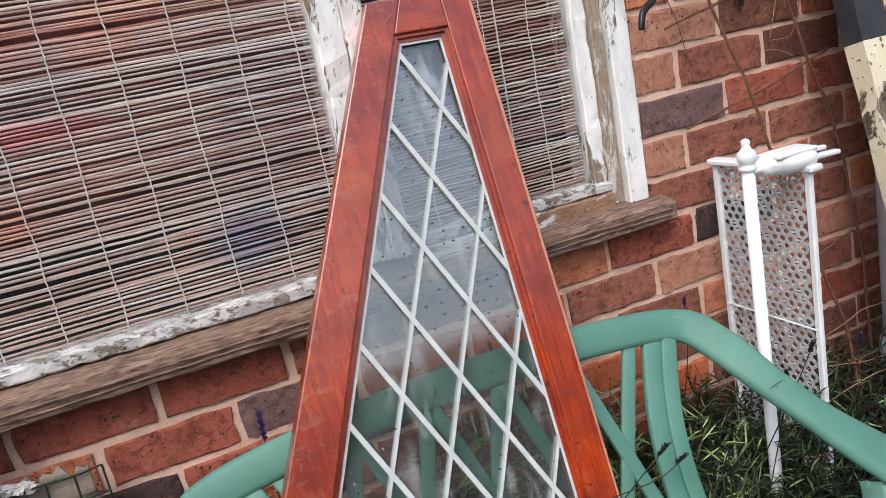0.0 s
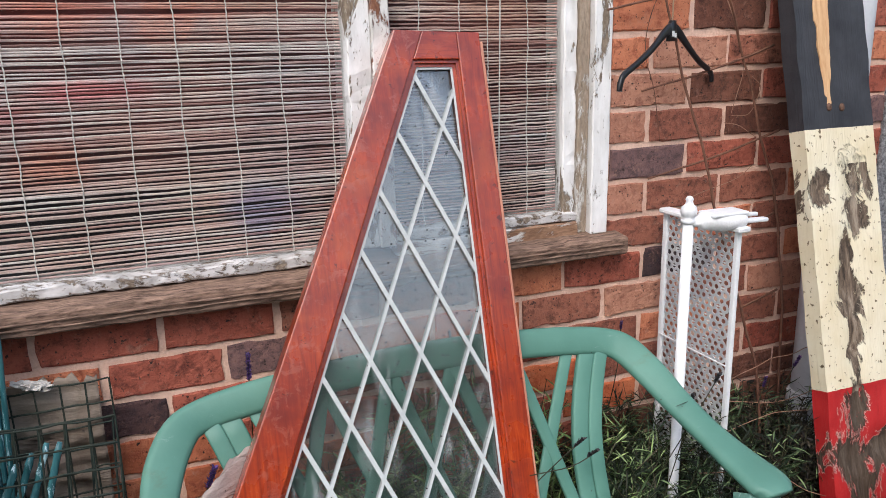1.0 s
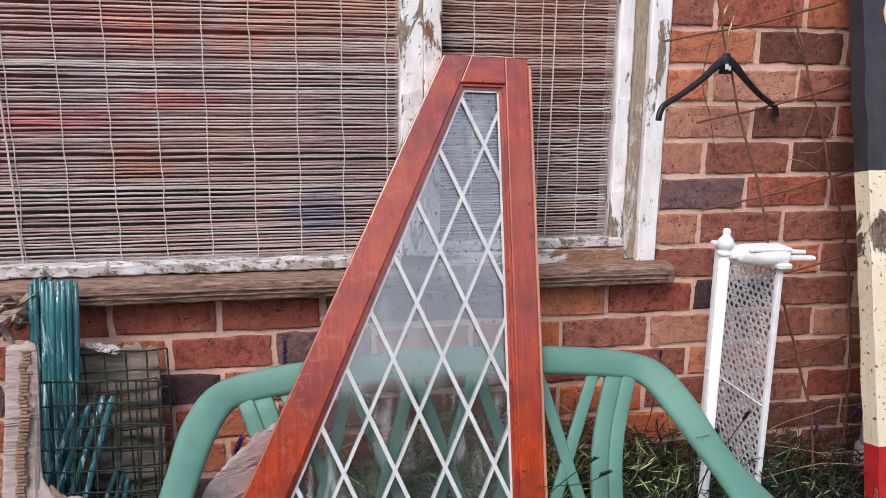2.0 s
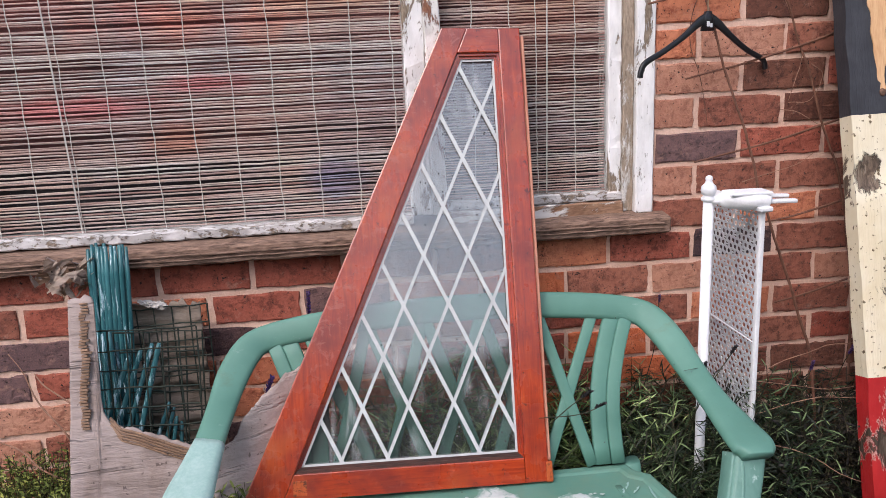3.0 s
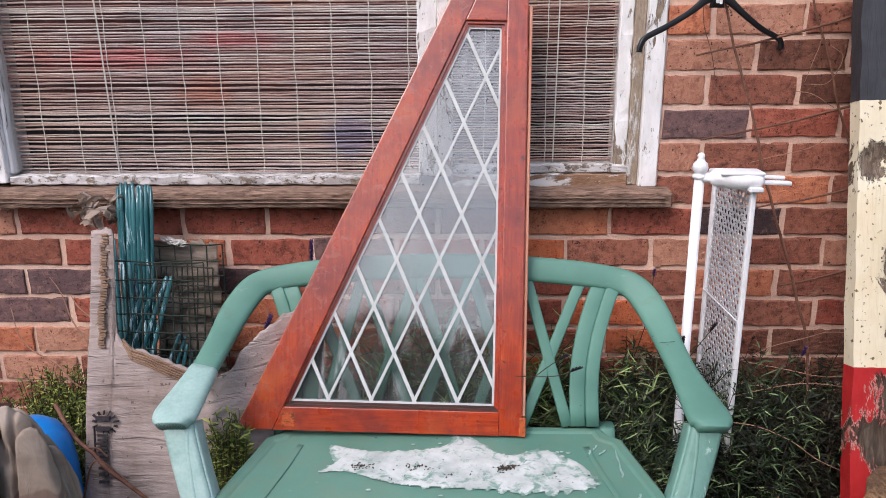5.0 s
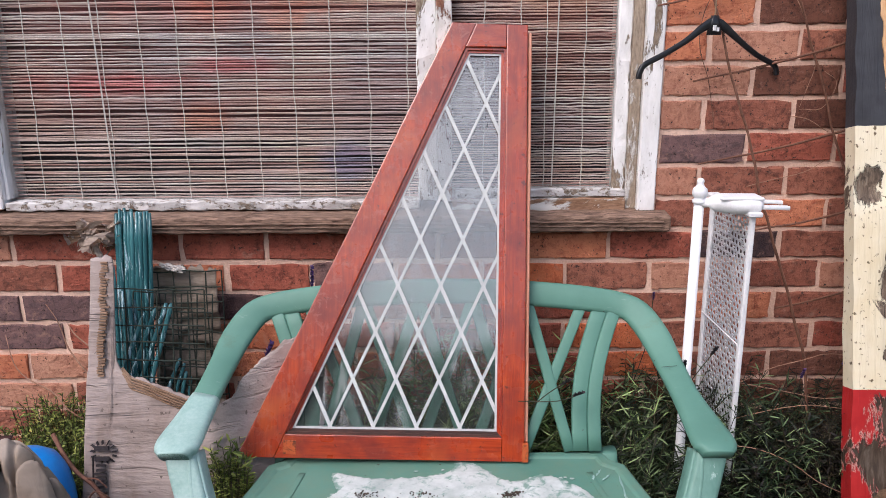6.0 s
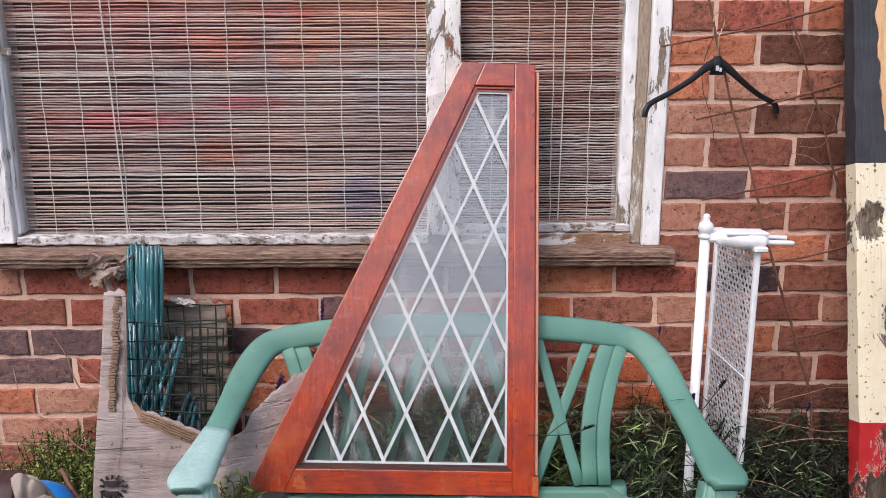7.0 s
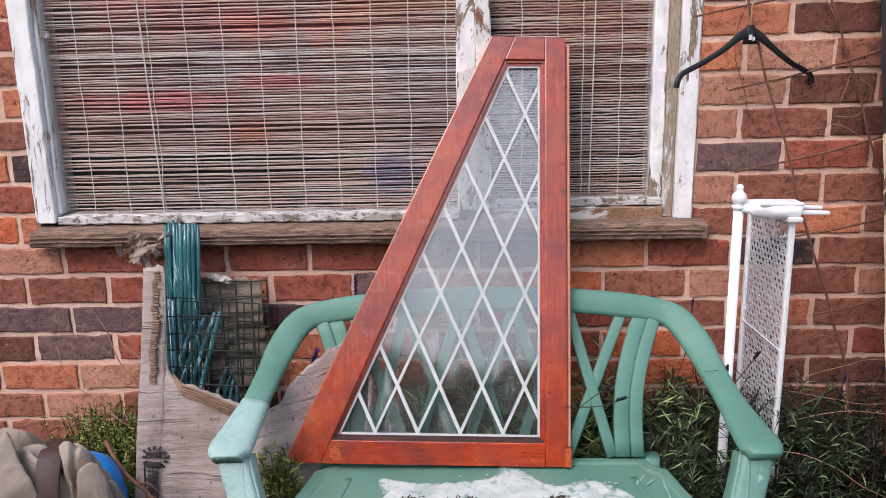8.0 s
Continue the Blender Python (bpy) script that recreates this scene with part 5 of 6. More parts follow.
for i in range(17):
    u, back = (i % 9) / 8, i // 9
    xt = -1.133 + 0.08 * u + rnd.uniform(-0.003, 0.003)
    stake((-1.168 + 0.07 * u + rnd.uniform(-0.008, 0.008), -0.2 + 0.03 * back, 0.05), (xt, -0.118 + 0.022 * back, 0.978 + 0.012 * rnd.random()), 0.0046 + 0.0012 * rnd.random())
for i in range(8):
    stake((-1.15 + 0.011 * i + rnd.uniform(-0.004, 0.004), -0.268 + 0.006 * (i % 2), 0.1), (-1.122 + 0.0078 * i, -0.232 + 0.008 * (i % 2), 0.78 + 0.1 * rnd.random()), 0.0046 + 0.001 * rnd.random())
for i in range(4):
    stake((-1.125 + 0.03 * i, -0.292 + 0.004 * (i % 2), 0.55 + 0.006 * i), (-1.035 + 0.022 * i, -0.25 + 0.012 * (i % 3), 0.765 + 0.008 * i), 0.0056)
for i in range(4):
    stake((-1.05 + 0.03 * i, -0.26, 0.45), (-0.975 + 0.006 * i, -0.215 + 0.01 * (i % 2), 0.635 - 0.018 * i), 0.0044)


def wire_panel(x0, x1, z0, z1, y0, slope, nx, nz, tilt, label):
    p = thing("wire_mesh_panel", label, "wire mesh", "wire mesh in the carton", at=pose(x0, y0, z0, 0, tilt, 0))
    for i in range(nx + 1):
        x = (x1 - x0) * i / nx
        bm = sweep(bmesh.new(), [(x + 0.003 * noise.noise((i, k * 0.6, y0)), slope * (z1 - z0) * k / 8, (z1 - z0) * k / 8) for k in range(9)], ring(0.0018, 5))
        part("upright_wire", worn(bm, i, 0.0022), MESH_GREEN, p)
    for i in range(nz + 1):
        z = (z1 - z0) * i / nz
        bm = sweep(bmesh.new(), [((x1 - x0) * k / 8, slope * z - 0.002, z + 0.004 * noise.noise((i * 2.0, k * 0.5, y0))) for k in range(9)], ring(0.0018, 5))
        part("cross_wire", worn(bm, i + 40, 0.0022), MESH_GREEN, p)
    return p


wire_panel(-1.12, -0.9, 0.12, 0.835, -0.368, 0.13, 6, 17, 1.5, "rusty green garden wire mesh standing in the carton")
wire_panel(-1.13, -0.885, 0.12, 0.82, -0.16, 0.1, 6, 17, -0.8, "dark green garden wire mesh standing in the carton")

wire_panel(-1.12, -0.925, 0.12, 0.8, -0.28, 0.14, 5, 15, 3.0, "bent green garden wire mesh standing in the carton")

# a white paper scrap caught on the mesh
SCRAP_PAPER = plain("dirty_paper", (0.4, 0.37, 0.34), (0.62, 0.6, 0.57), 0.9, 25, 160, 0.4, overlay=(0.25, 0.2, 0.16), overlay_at=(0.5, 0.7))
bm = bmesh.new()
bmesh.ops.create_icosphere(bm, subdivisions=4, radius=1.0)
for v in bm.verts:
    p = v.co.copy()
    k = 1 - 0.6 * abs(noise.noise(p * 2.6 + Vector((7, 0, 0)))) + 0.15 * noise.noise(p * 8)
    v.co = Vector((-1.02 + 0.036 * p.x * k, -0.085 + 0.016 * p.y * k, 0.829 + 0.009 * p.z * k - 0.008 * p.x + 0.008 * noise.noise(p * 2)))
tagged(link(bm, "paper_scrap", SCRAP_PAPER), "crumpled white paper scrap on top of the mesh", "paper")


# ---- blue drum and crumpled bag ----
BLUE = plain("bright_blue_plastic", (0.0, 0.19, 0.62), (0.01, 0.27, 0.78), 0.3, 6, 120, 0.1, overlay=(0.02, 0.12, 0.35), overlay_at=(0.62, 0.8))
prof = [(0.085, 0.01), (0.092, 0.02), (0.094, 0.3), (0.092, 0.4), (0.084, 0.45), (0.066, 0.487), (0.04, 0.506), (0.012, 0.512), (0.001, 0.512)]
drum = thing("plastic_drum", "bright blue rounded plastic drum beside the carton", "drum")
drum_body = part("body", lathe(bmesh.new(), prof, (-1.255, -0.45), 32), BLUE, drum, smooth=True)
part("base_ring", lathe(bmesh.new(), [(0.09, 0.012), (0.097, 0.016), (0.097, 0.034), (0.09, 0.04)], (-1.255, -0.45), 32), BLUE, drum_body, smooth=True)


def bag_mat():
    m, nt, b = nodes("crumpled_cloth", 0.7, 0, 0.3)
    v = coords(nt)
    a, c = fuzz(nt, v, 7, 4, 0.6, 0.6), fuzz(nt, v, 6, 2, 0.5, 0.4)
    col = ramp(nt, a, ((0.35, (0.21, 0.165, 0.13)), (0.52, (0.29, 0.235, 0.19)), (0.66, (0.36, 0.3, 0.25))))
    col = mixc(nt, ramp(nt, c, ((0.6, (0, 0, 0)), (0.615, (0.8, 0.8, 0.8)))), col, (0.15, 0.1, 0.08))
    nt.links.new(col, b.inputs["Base Color"])
    relief(nt, b, fuzz(nt, coords(nt, (1, 1, 0.5)), 26, 3, 0.5, 1.6), 0.5, 0.006)
    return m


CAMO = bag_mat()


def heap(name, centre, size, seed, material, label, category, floor=0.0):
    """Slack stiff cloth: flat planes that meet in sharp edges, with deep slanting folds pressed in."""
    rnd = random.Random(seed)
    turn = lambda: Vector((rnd.gauss(0, 1), rnd.gauss(0, 1), rnd.gauss(0, 0.7))).normalized()
    planes = [(turn(), rnd.uniform(0.72, 1.0)) for _ in range(26)] + [(Vector((0.25, -0.3, 1)).normalized(), 0.92), (Vector((-0.4, 0.1, 1)).normalized(), 0.95)]
    folds = [(Vector((rnd.gauss(0, 1), rnd.gauss(0, 1), rnd.gauss(0, 0.45))).normalized(), rnd.uniform(0.16, 0.34), rnd.uniform(0.07, 0.17), turn()) for _ in range(13)]
    bm = bmesh.new()
    bmesh.ops.create_icosphere(bm, subdivisions=6, radius=1.0)
    for v in bm.verts:
        p = v.co.normalized()
        q = (p + Vector(noise.noise_vector(p * 2.3 + Vector((seed, 0, 0)))) * 0.1).normalized()
        k = min([1.12] + [d / n.dot(q) for n, d in planes if n.dot(q) > 0.2])
        for g, deep, wide, half in folds:
            k -= deep * max(0.0, 1 - abs(q.dot(g)) / wide) * min(1.0, max(0.0, 1.6 * q.dot(half) + 0.2))
        v.co = Vector((centre[0] + size[0] * p.x * k, centre[1] + size[1] * p.y * k, max(floor, centre[2] + size[2] * p.z * (0.5 + 0.5 * k))))
    return tagged(link(bm, name, material, None, True), label, category)


heap("cloth_bag", (-1.29, -0.66, 0.31), (0.155, 0.14, 0.425), 3, CAMO, "crumpled beige and brown cloth bag on the ground", "bag", 0.008)
heap("cloth_bag", (-1.147, -0.65, 0.3), (0.105, 0.09, 0.385), 7, CAMO, "folded beige and brown cloth bag beside the drum", "bag", 0.008)
STRAP = plain("dark_brown_strap", (0.03, 0.011, 0.01), (0.06, 0.022, 0.019), 0.6, 20, 120, 0.3)
bm = sweep(bmesh.new(), smooth_path([(-1.165, -0.7, 0.02), (-1.165, -0.745, 0.25), (-1.172, -0.735, 0.52), (-1.18, -0.69, 0.63), (-1.185, -0.63, 0.645)], 6), slab(0.045, 0.006, 0.002), side=(1, 0.2, 0))
tagged(link(bm, "strap", STRAP, None, True), "dark brown webbing strap lying over the bag", "strap")

# crumpled cardboard scrap wedged under the sill: torn flaps that curl apart
def flap(a, b, out, drop, seed, nu=16, nv=10):
    """A torn flap from the edge a-b, reaching out along out and curling by drop."""
    a, b, out = Vector(a), Vector(b), Vector(out)
    bm = bmesh.new()
    rows = []
    for i in range(nu + 1):
        u = i / nu
        reach = 0.65 + 0.5 * noise.noise((u * 3.3, seed, 0)) + 0.25 * noise.noise((u * 11, seed, 3))
        row = []
        for j in range(nv + 1):
            w = j / nv * reach
            p = a.lerp(b, u) + out * w + Vector((0, 0, drop * w * w))
            row.append(bm.verts.new(p + Vector(noise.noise_vector(p * 38 + Vector((seed, 0, 0)))) * 0.007))
        rows.append(row)
    for p, q in zip(rows, rows[1:]):
        for j in range(nv):
            bm.faces.new((p[j], q[j], q[j + 1], p[j + 1]))
    bmesh.ops.solidify(bm, geom=bm.faces[:], thickness=0.003)
    return bm


scrap = thing("cardboard_scrap", "crumpled torn brown cardboard scrap under the sill", "cardboard")
rnd = random.Random(31)
for k in range(30):
    c = Vector((rnd.uniform(-1.245, -1.145), rnd.uniform(-0.15, -0.085), rnd.uniform(0.885, 0.955)))
    turn = rnd.uniform(-1.2, 1.2)
    half = Vector((math.cos(turn), 0.3 * rnd.uniform(-1, 1), math.sin(turn))) * rnd.uniform(0.012, 0.027)
    out = Vector((rnd.gauss(0, 0.022), -rnd.uniform(0.015, 0.04), rnd.gauss(-0.012, 0.024)))
    part("flap", flap(c - half, c + half, out, rnd.uniform(-0.03, 0.03), 3.0 + 2.7 * k, 8, 6), rnd.choice((CARD, CARD_BROWN, SCRAP_CARD, SCRAP_CARD)), scrap)

# ---- timber, stump and stones by the plank ----
SLEEPER = plain("reddish_timber", (0.05, 0.022, 0.016), (0.13, 0.062, 0.045), 0.85, 8, 90, 0.6, 0.004, stretch=(0.3, 1, 1))
bm = beam(0.2, 0.8, -0.535, -0.432, 0.0, 0.243, 21, 0.004, 0.012)
tagged(link(bm, "timber_sleeper", SLEEPER), "reddish-brown timber sleeper lying in front of the plank", "timber")


def stump_mat():
    m, nt, b = nodes("rough_cut_log", 0.9, 0, 0.2)
    v = coords(nt)
    grain = fuzz(nt, coords(nt, (1, 1, 0.12)), 80, 7, 0.75, 0.5)
    col = ramp(nt, grain, ((0.34, (0.035, 0.018, 0.009)), (0.49, (0.22, 0.12, 0.06)), (0.64, (0.52, 0.34, 0.18))))
    col = mixc(nt, ramp(nt, fuzz(nt, v, 7, 5), ((0.46, (0, 0, 0)), (0.6, (0.7, 0.7, 0.7)))), col, (0.09, 0.055, 0.036))
    nt.links.new(col, b.inputs["Base Color"])
    relief(nt, b, grain, 0.9, 0.012)
    return m


LOG = stump_mat()


def log(name, centre, r0, r1, h, tilt, seed, label, n=56, rings_n=26):
    bm = bmesh.new()
    rows = []
    for j in range(rings_n + 1):
        t = j / rings_n
        row = []
        for i in range(n):
            a = 6.28318 * i / n
            p = Vector((math.cos(a), math.sin(a), t * 2))
            r = (r0 + (r1 - r0) * t ** 0.7) * (1 + 0.14 * noise.noise(p * 1.6 + Vector((seed, 0, 0))) + 0.05 * noise.noise(Vector((p.x * 7, p.y * 7, t * 2 + seed))) + 0.02 * noise.noise(p * 16))
            row.append(bm.verts.new((centre[0] + r * p.x, centre[1] + r * p.y, h * t + t * tilt * r * p.x + t * 0.25 * r * p.y)))
        rows.append(row)
    for a, b in zip(rows, rows[1:]):
        for i in range(n):
            bm.faces.new((a[i], a[(i + 1) % n], b[(i + 1) % n], b[i]))
    prev = rows[-1]
    for k in range(1, 9):
        f = 1 - k / 8.6
        cur = [bm.verts.new((centre[0] + (v.co.x - centre[0]) * f, centre[1] + (v.co.y - centre[1]) * f, h + (v.co.z - h) * f + 0.006 * noise.noise(v.co * 40 * f))) for v in rows[-1]]
        for i in range(n):
            bm.faces.new((prev[i], prev[(i + 1) % n], cur[(i + 1) % n], cur[i]))
        prev = cur
    bm.faces.new(prev)
    return tagged(link(bm, name, LOG), label, "log")


log("log_stump", (0.7, -0.715, 0), 0.28, 0.19, 0.435, -0.05, 2.0, "rough cut log stump with split pale wood")
bm = bmesh.new()
bmesh.ops.create_icosphere(bm, subdivisions=4, radius=1.0)
for v in bm.verts:
    p = v.co
    k = 1 / (abs(p.x) ** 2.4 + abs(p.y) ** 2.4 + abs(p.z) ** 1.7) ** 0.45
    q = p * k * (1 + 0.1 * noise.noise(p * 4) + 0.04 * noise.noise(p * 13))
    v.co = Vector((0.325 + 0.085 * q.x * (1 - 0.5 * max(0, q.z)) + 0.045 * max(0, q.z), -0.6 + 0.06 * q.y, 0.17 + 0.25 * q.z if q.z > -0.66 else 0.004))
tagged(link(bm, "wood_chunk", LOG), "split chunk of pale brown firewood on end", "firewood")
SHELL = plain("white_glaze", (0.72, 0.72, 0.72), (0.82, 0.82, 0.83), 0.3, 20, 100, 0.1)
bm = bmesh.new()
bmesh.ops.create_uvsphere(bm, u_segments=20, v_segments=12, radius=1.0, matrix=pose(0.572, -0.497, 0.249, 0, -24, 20) @ Matrix.Diagonal((0.03, 0.017, 0.009, 1)))
for v in bm.verts:
    v.co += Vector(noise.noise_vector(v.co * 30)) * 0.003
tagged(link(bm, "white_stone", SHELL, None, True), "smooth white stone lying on the sleeper", "stone")

# ---- plants ----
def leaf_mat(name, c0, c1, c2, rough=0.6):
    m, nt, b = nodes(name, rough, 0, 0.3)
    isl = nt.nodes.new("ShaderNodeNewGeometry").outputs["Random Per Island"]
    nt.links.new(ramp(nt, isl, ((0.0, c0), (0.4, c0), (0.75, c1), (1.0, c2))), b.inputs["Base Color"])
    return m


# lavender: the near-black tone paints in the shade of gaps between leaves
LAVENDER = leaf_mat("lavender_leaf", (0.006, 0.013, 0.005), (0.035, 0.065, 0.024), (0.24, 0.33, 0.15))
WEED = leaf_mat("weed_leaf", (0.06, 0.09, 0.015), (0.18, 0.22, 0.045), (0.36, 0.38, 0.1))
STEM = leaf_mat("dry_stem", (0.025, 0.024, 0.012), (0.05, 0.045, 0.024), (0.1, 0.08, 0.05))
PURPLE = leaf_mat("lavender_flower", (0.05, 0.025, 0.12), (0.12, 0.055, 0.24), (0.24, 0.16, 0.38))
DEAD_FLOWER = leaf_mat("dead_flower", (0.02, 0.018, 0.02), (0.05, 0.042, 0.05), (0.09, 0.08, 0.09))


class Leaves:
    """Collects blades and stems into one mesh."""

    def __init__(self):
        self.v, self.f = [], []

    def blade(self, base, way, length, width, droop=0.2, roll=None):
        way = way.normalized()
        s = way.cross(Vector(roll or (0.3, 0.2, 1))).normalized() * width / 2
        down = Vector((0, 0, droop * length))
        low, mid, tip = base + way * length * 0.33 - down * 0.1, base + way * length * 0.68 - down * 0.42, base + way * length - down
        k = len(self.v)
        self.v += [tuple(base - s * 0.4), tuple(base + s * 0.4), tuple(low + s), tuple(low - s), tuple(mid + s * 0.9), tuple(mid - s * 0.9), tuple(tip)]
        self.f += [(k, k + 1, k + 2, k + 3), (k + 3, k + 2, k + 4, k + 5), (k + 5, k + 4, k + 6)]

    def stem(self, pts, r):
        for a, b in zip(pts, pts[1:]):
            d = (b - a).normalized()
            s = d.cross(Vector((0.2, 1, 0.1))).normalized() * r
            u = d.cross(s).normalized() * r
            k = len(self.v)
            for p in (a, b):
                self.v += [tuple(p + s), tuple(p - s * 0.5 + u * 0.87), tuple(p - s * 0.5 - u * 0.87)]
            self.f += [(k, k + 1, k + 4, k + 3), (k + 1, k + 2, k + 5, k + 4), (k + 2, k, k + 3, k + 5)]

    def done(self, name, material, parent=None):
        me = bpy.data.meshes.new(name)
        me.from_pydata(self.v, [], self.f)
        me.materials.append(material)
        ob = new(name, me)
        ob.parent = parent
        return ob


def bush(centre, spread, height, sprigs, seed, leaf=(0.044, 0.0037), lean=(0, -0.25, 0), front=None, xmax=9.0, splay=0.65, low=0.45, reach=9.0):
    rnd = random.Random(seed)
    leaves, stems = Leaves(), Leaves()
    for _ in range(sprigs):
        base = Vector((centre[0] + rnd.gauss(0, spread[0] * 0.35), min(-0.035, max(front if front else centre[1] - 0.16, centre[1] + rnd.gauss(0, spread[1] * 0.4))), 0.05))
        out = Vector((rnd.gauss(0, splay), rnd.gauss(0, 0.3), 1.0)) + Vector(lean) * rnd.random()
        h = height * rnd.uniform(low, 1.0)
        pts = [base]
        d = out.normalized()
        for k in range(6):
            d = (d + Vector((rnd.gauss(0, min(0.2, splay)), rnd.gauss(0, min(0.12, splay)), 0.0))).normalized()
            p = pts[-1] + d * h / 6
            p.y = min(max(p.y, front if front else back_y(p.z) + 0.03 if p.x < 0.2 else -0.4 if p.x < 0.48 else -0.32), -0.012)
            pts.append(p)
        if pts[-1].x > xmax or abs(pts[-1].x - centre[0]) > reach:
            continue
        stems.stem(pts, 0.0009)
        for k in range(1, 7):
            for _ in range(12):
                p = pts[k] + (pts[k - 1] - pts[k]) * rnd.random()
                a = rnd.uniform(0, 6.28)
                w = Vector((math.cos(a), math.sin(a) * 0.8, rnd.uniform(-0.2, 0.9)))
                if p.y > -0.04:
                    w.y = -abs(w.y)
                if p.y < -0.24 and p.x < 0.2:
                    w.y = abs(w.y) * 0.5
                leaves.blade(p, w, leaf[0] * rnd.uniform(0.6, 1.35), leaf[1] * rnd.uniform(0.7, 1.2), rnd.uniform(-0.25, 0.5), (rnd.gauss(0, 0.5), rnd.gauss(0, 0.5), 1.0))
    return leaves, stems


def lavender(name, label, centre, spread, height, sprigs, seed, xmax=9.0, mat=LAVENDER):
    leaves, stems = bush(centre, spread, height, sprigs, seed, xmax=xmax)
    t = thing(name, label, "plant", "lavender in the bed")
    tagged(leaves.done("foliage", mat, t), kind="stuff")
    tagged(stems.done("stalk_tangle", STEM, t), kind="stuff")
    return t


LAV = "straggly grey-green lavender bush in the bed under the wall"
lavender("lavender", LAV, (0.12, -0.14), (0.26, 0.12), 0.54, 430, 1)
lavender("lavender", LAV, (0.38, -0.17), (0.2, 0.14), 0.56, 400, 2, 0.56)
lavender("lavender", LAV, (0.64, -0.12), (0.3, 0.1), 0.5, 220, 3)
FRESH = leaf_mat("fresh_lavender_leaf", (0.07, 0.12, 0.035), (0.17, 0.26, 0.08), (0.4, 0.5, 0.22))
lavender("lavender", "fresh green lavender bush growing behind the bench", (-0.29, -0.17), (0.12, 0.08), 0.68, 300, 4, mat=FRESH)
lavender("lavender", LAV, (-0.5, -0.15), (0.22, 0.1), 0.5, 230, 5)
lavender("lavender", LAV, (0.37, -0.28), (0.12, 0.07), 0.4, 200, 6, 0.47)


# added filler: near-black leaves stand in for the shaded soil and wall foot
SHADE_LEAF = leaf_mat("shade_leaf", (0.006, 0.005, 0.004), (0.014, 0.011, 0.007), (0.05, 0.042, 0.024))
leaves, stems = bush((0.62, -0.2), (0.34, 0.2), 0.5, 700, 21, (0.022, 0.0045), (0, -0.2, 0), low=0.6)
dead = thing("shade_filler_shrub", "near-black filler tangle added for the shaded gap in the bed", "plant")
tagged(leaves.done("foliage", SHADE_LEAF, dead), kind="stuff")
tagged(stems.done("stalk_tangle", STEM, dead), kind="stuff")


def flower_stalk(pts, head, seed, mat, label, r=0.0012, size=1.0):
    rnd = random.Random(seed)
    t = thing("lavender_stalk", label, "plant", "lavender stalks")
    path = [Vector(p) for p in smooth_path(pts, 4)]
    part("stalk", sweep(bmesh.new(), path, ring(r, 5)), STEM, t)
    fl = Leaves()
    tip, d = path[-1], (path[-1] - path[-2]).normalized()
    for k in range(34):
        p = tip - d * head * k / 34
        a = k * 2.4
        w = Vector((math.cos(a), math.sin(a), 0.5)) + d * 0.6
        fl.blade(p, w, 0.007 * size * rnd.uniform(0.7, 1.2), 0.005 * size, 0)
    fl.done("flower_head", mat, t)
    return t


LIVE, DEAD = "lavender stalk with a purple flower head", "dried lavender stalk with a dark seed head"
for i, (pts, head, mat, size) in enumerate((
        ([(0.5, -0.2, 0.3), (0.55, -0.2, 0.5), (0.575, -0.2, 0.59)], 0.025, PURPLE, 1.1),
        ([(0.62, -0.15, 0.35), (0.66, -0.18, 0.55), (0.68, -0.2, 0.625)], 0.03, PURPLE, 1.2),
        ([(-0.66, -0.2, 0.4), (-0.655, -0.16, 0.7), (-0.65, -0.15, 0.85)], 0.055, PURPLE, 1.4),
        ([(-0.8, -0.25, 0.4), (-0.77, -0.26, 0.6), (-0.735, -0.26, 0.69)], 0.04, PURPLE, 1.6),
        ([(0.1, -0.12, 0.3), (0.2, -0.1, 0.6), (0.215, -0.1, 0.76)], 0.02, PURPLE, 0.9),
        ([(-0.15, -0.1, 0.3), (-0.2, -0.12, 0.6), (-0.235, -0.13, 0.82)], 0.045, DEAD_FLOWER, 1.0),
        ([(0.2, -0.25, 0.4), (0.24, -0.33, 0.6), (0.3, -0.34, 0.705)], 0.02, DEAD_FLOWER, 1.2),
        ([(0.2, -0.3, 0.4), (0.22, -0.34, 0.6), (0.228, -0.345, 0.675)], 0.022, DEAD_FLOWER, 1.2),
        ([(-0.16, -0.3, 0.5), (-0.08, -0.33, 0.59), (-0.03, -0.335, 0.625)], 0.026, DEAD_FLOWER, 1.2),
        ([(-0.15, -0.33, 0.57), (-0.06, -0.34, 0.575), (0.0, -0.34, 0.595)], 0.025, DEAD_FLOWER, 1.2),
        ([(0.42, -0.25, 0.4), (0.52, -0.3, 0.34), (0.62, -0.32, 0.27)], 0.03, PURPLE, 1.2))):
    flower_stalk(pts, head, 40 + i, mat, LIVE if mat is PURPLE else DEAD, size=size)
# dry stems that lean across the bed
for i, (a, b) in enumerate((((0.4, -0.12, 0.5), (0.78, -0.15, 0.62)), ((0.45, -0.12, 0.52), (0.8, -0.2, 0.53)), ((0.35, -0.2, 0.44), (0.75, -0.25, 0.5)), ((0.5, -0.3, 0.35), (0.78, -0.25, 0.45)), ((0.3, -0.3, 0.45), (0.6, -0.38, 0.36)))):
    a, b = Vector(a), Vector(b)
    twig([a, (a + b) / 2 + Vector((0, 0, 0.03 * (-1) ** i)), b], 0.0014, 0.0008, "thin pale dry stem in the flower bed", 0.012, TWIG_PALE)


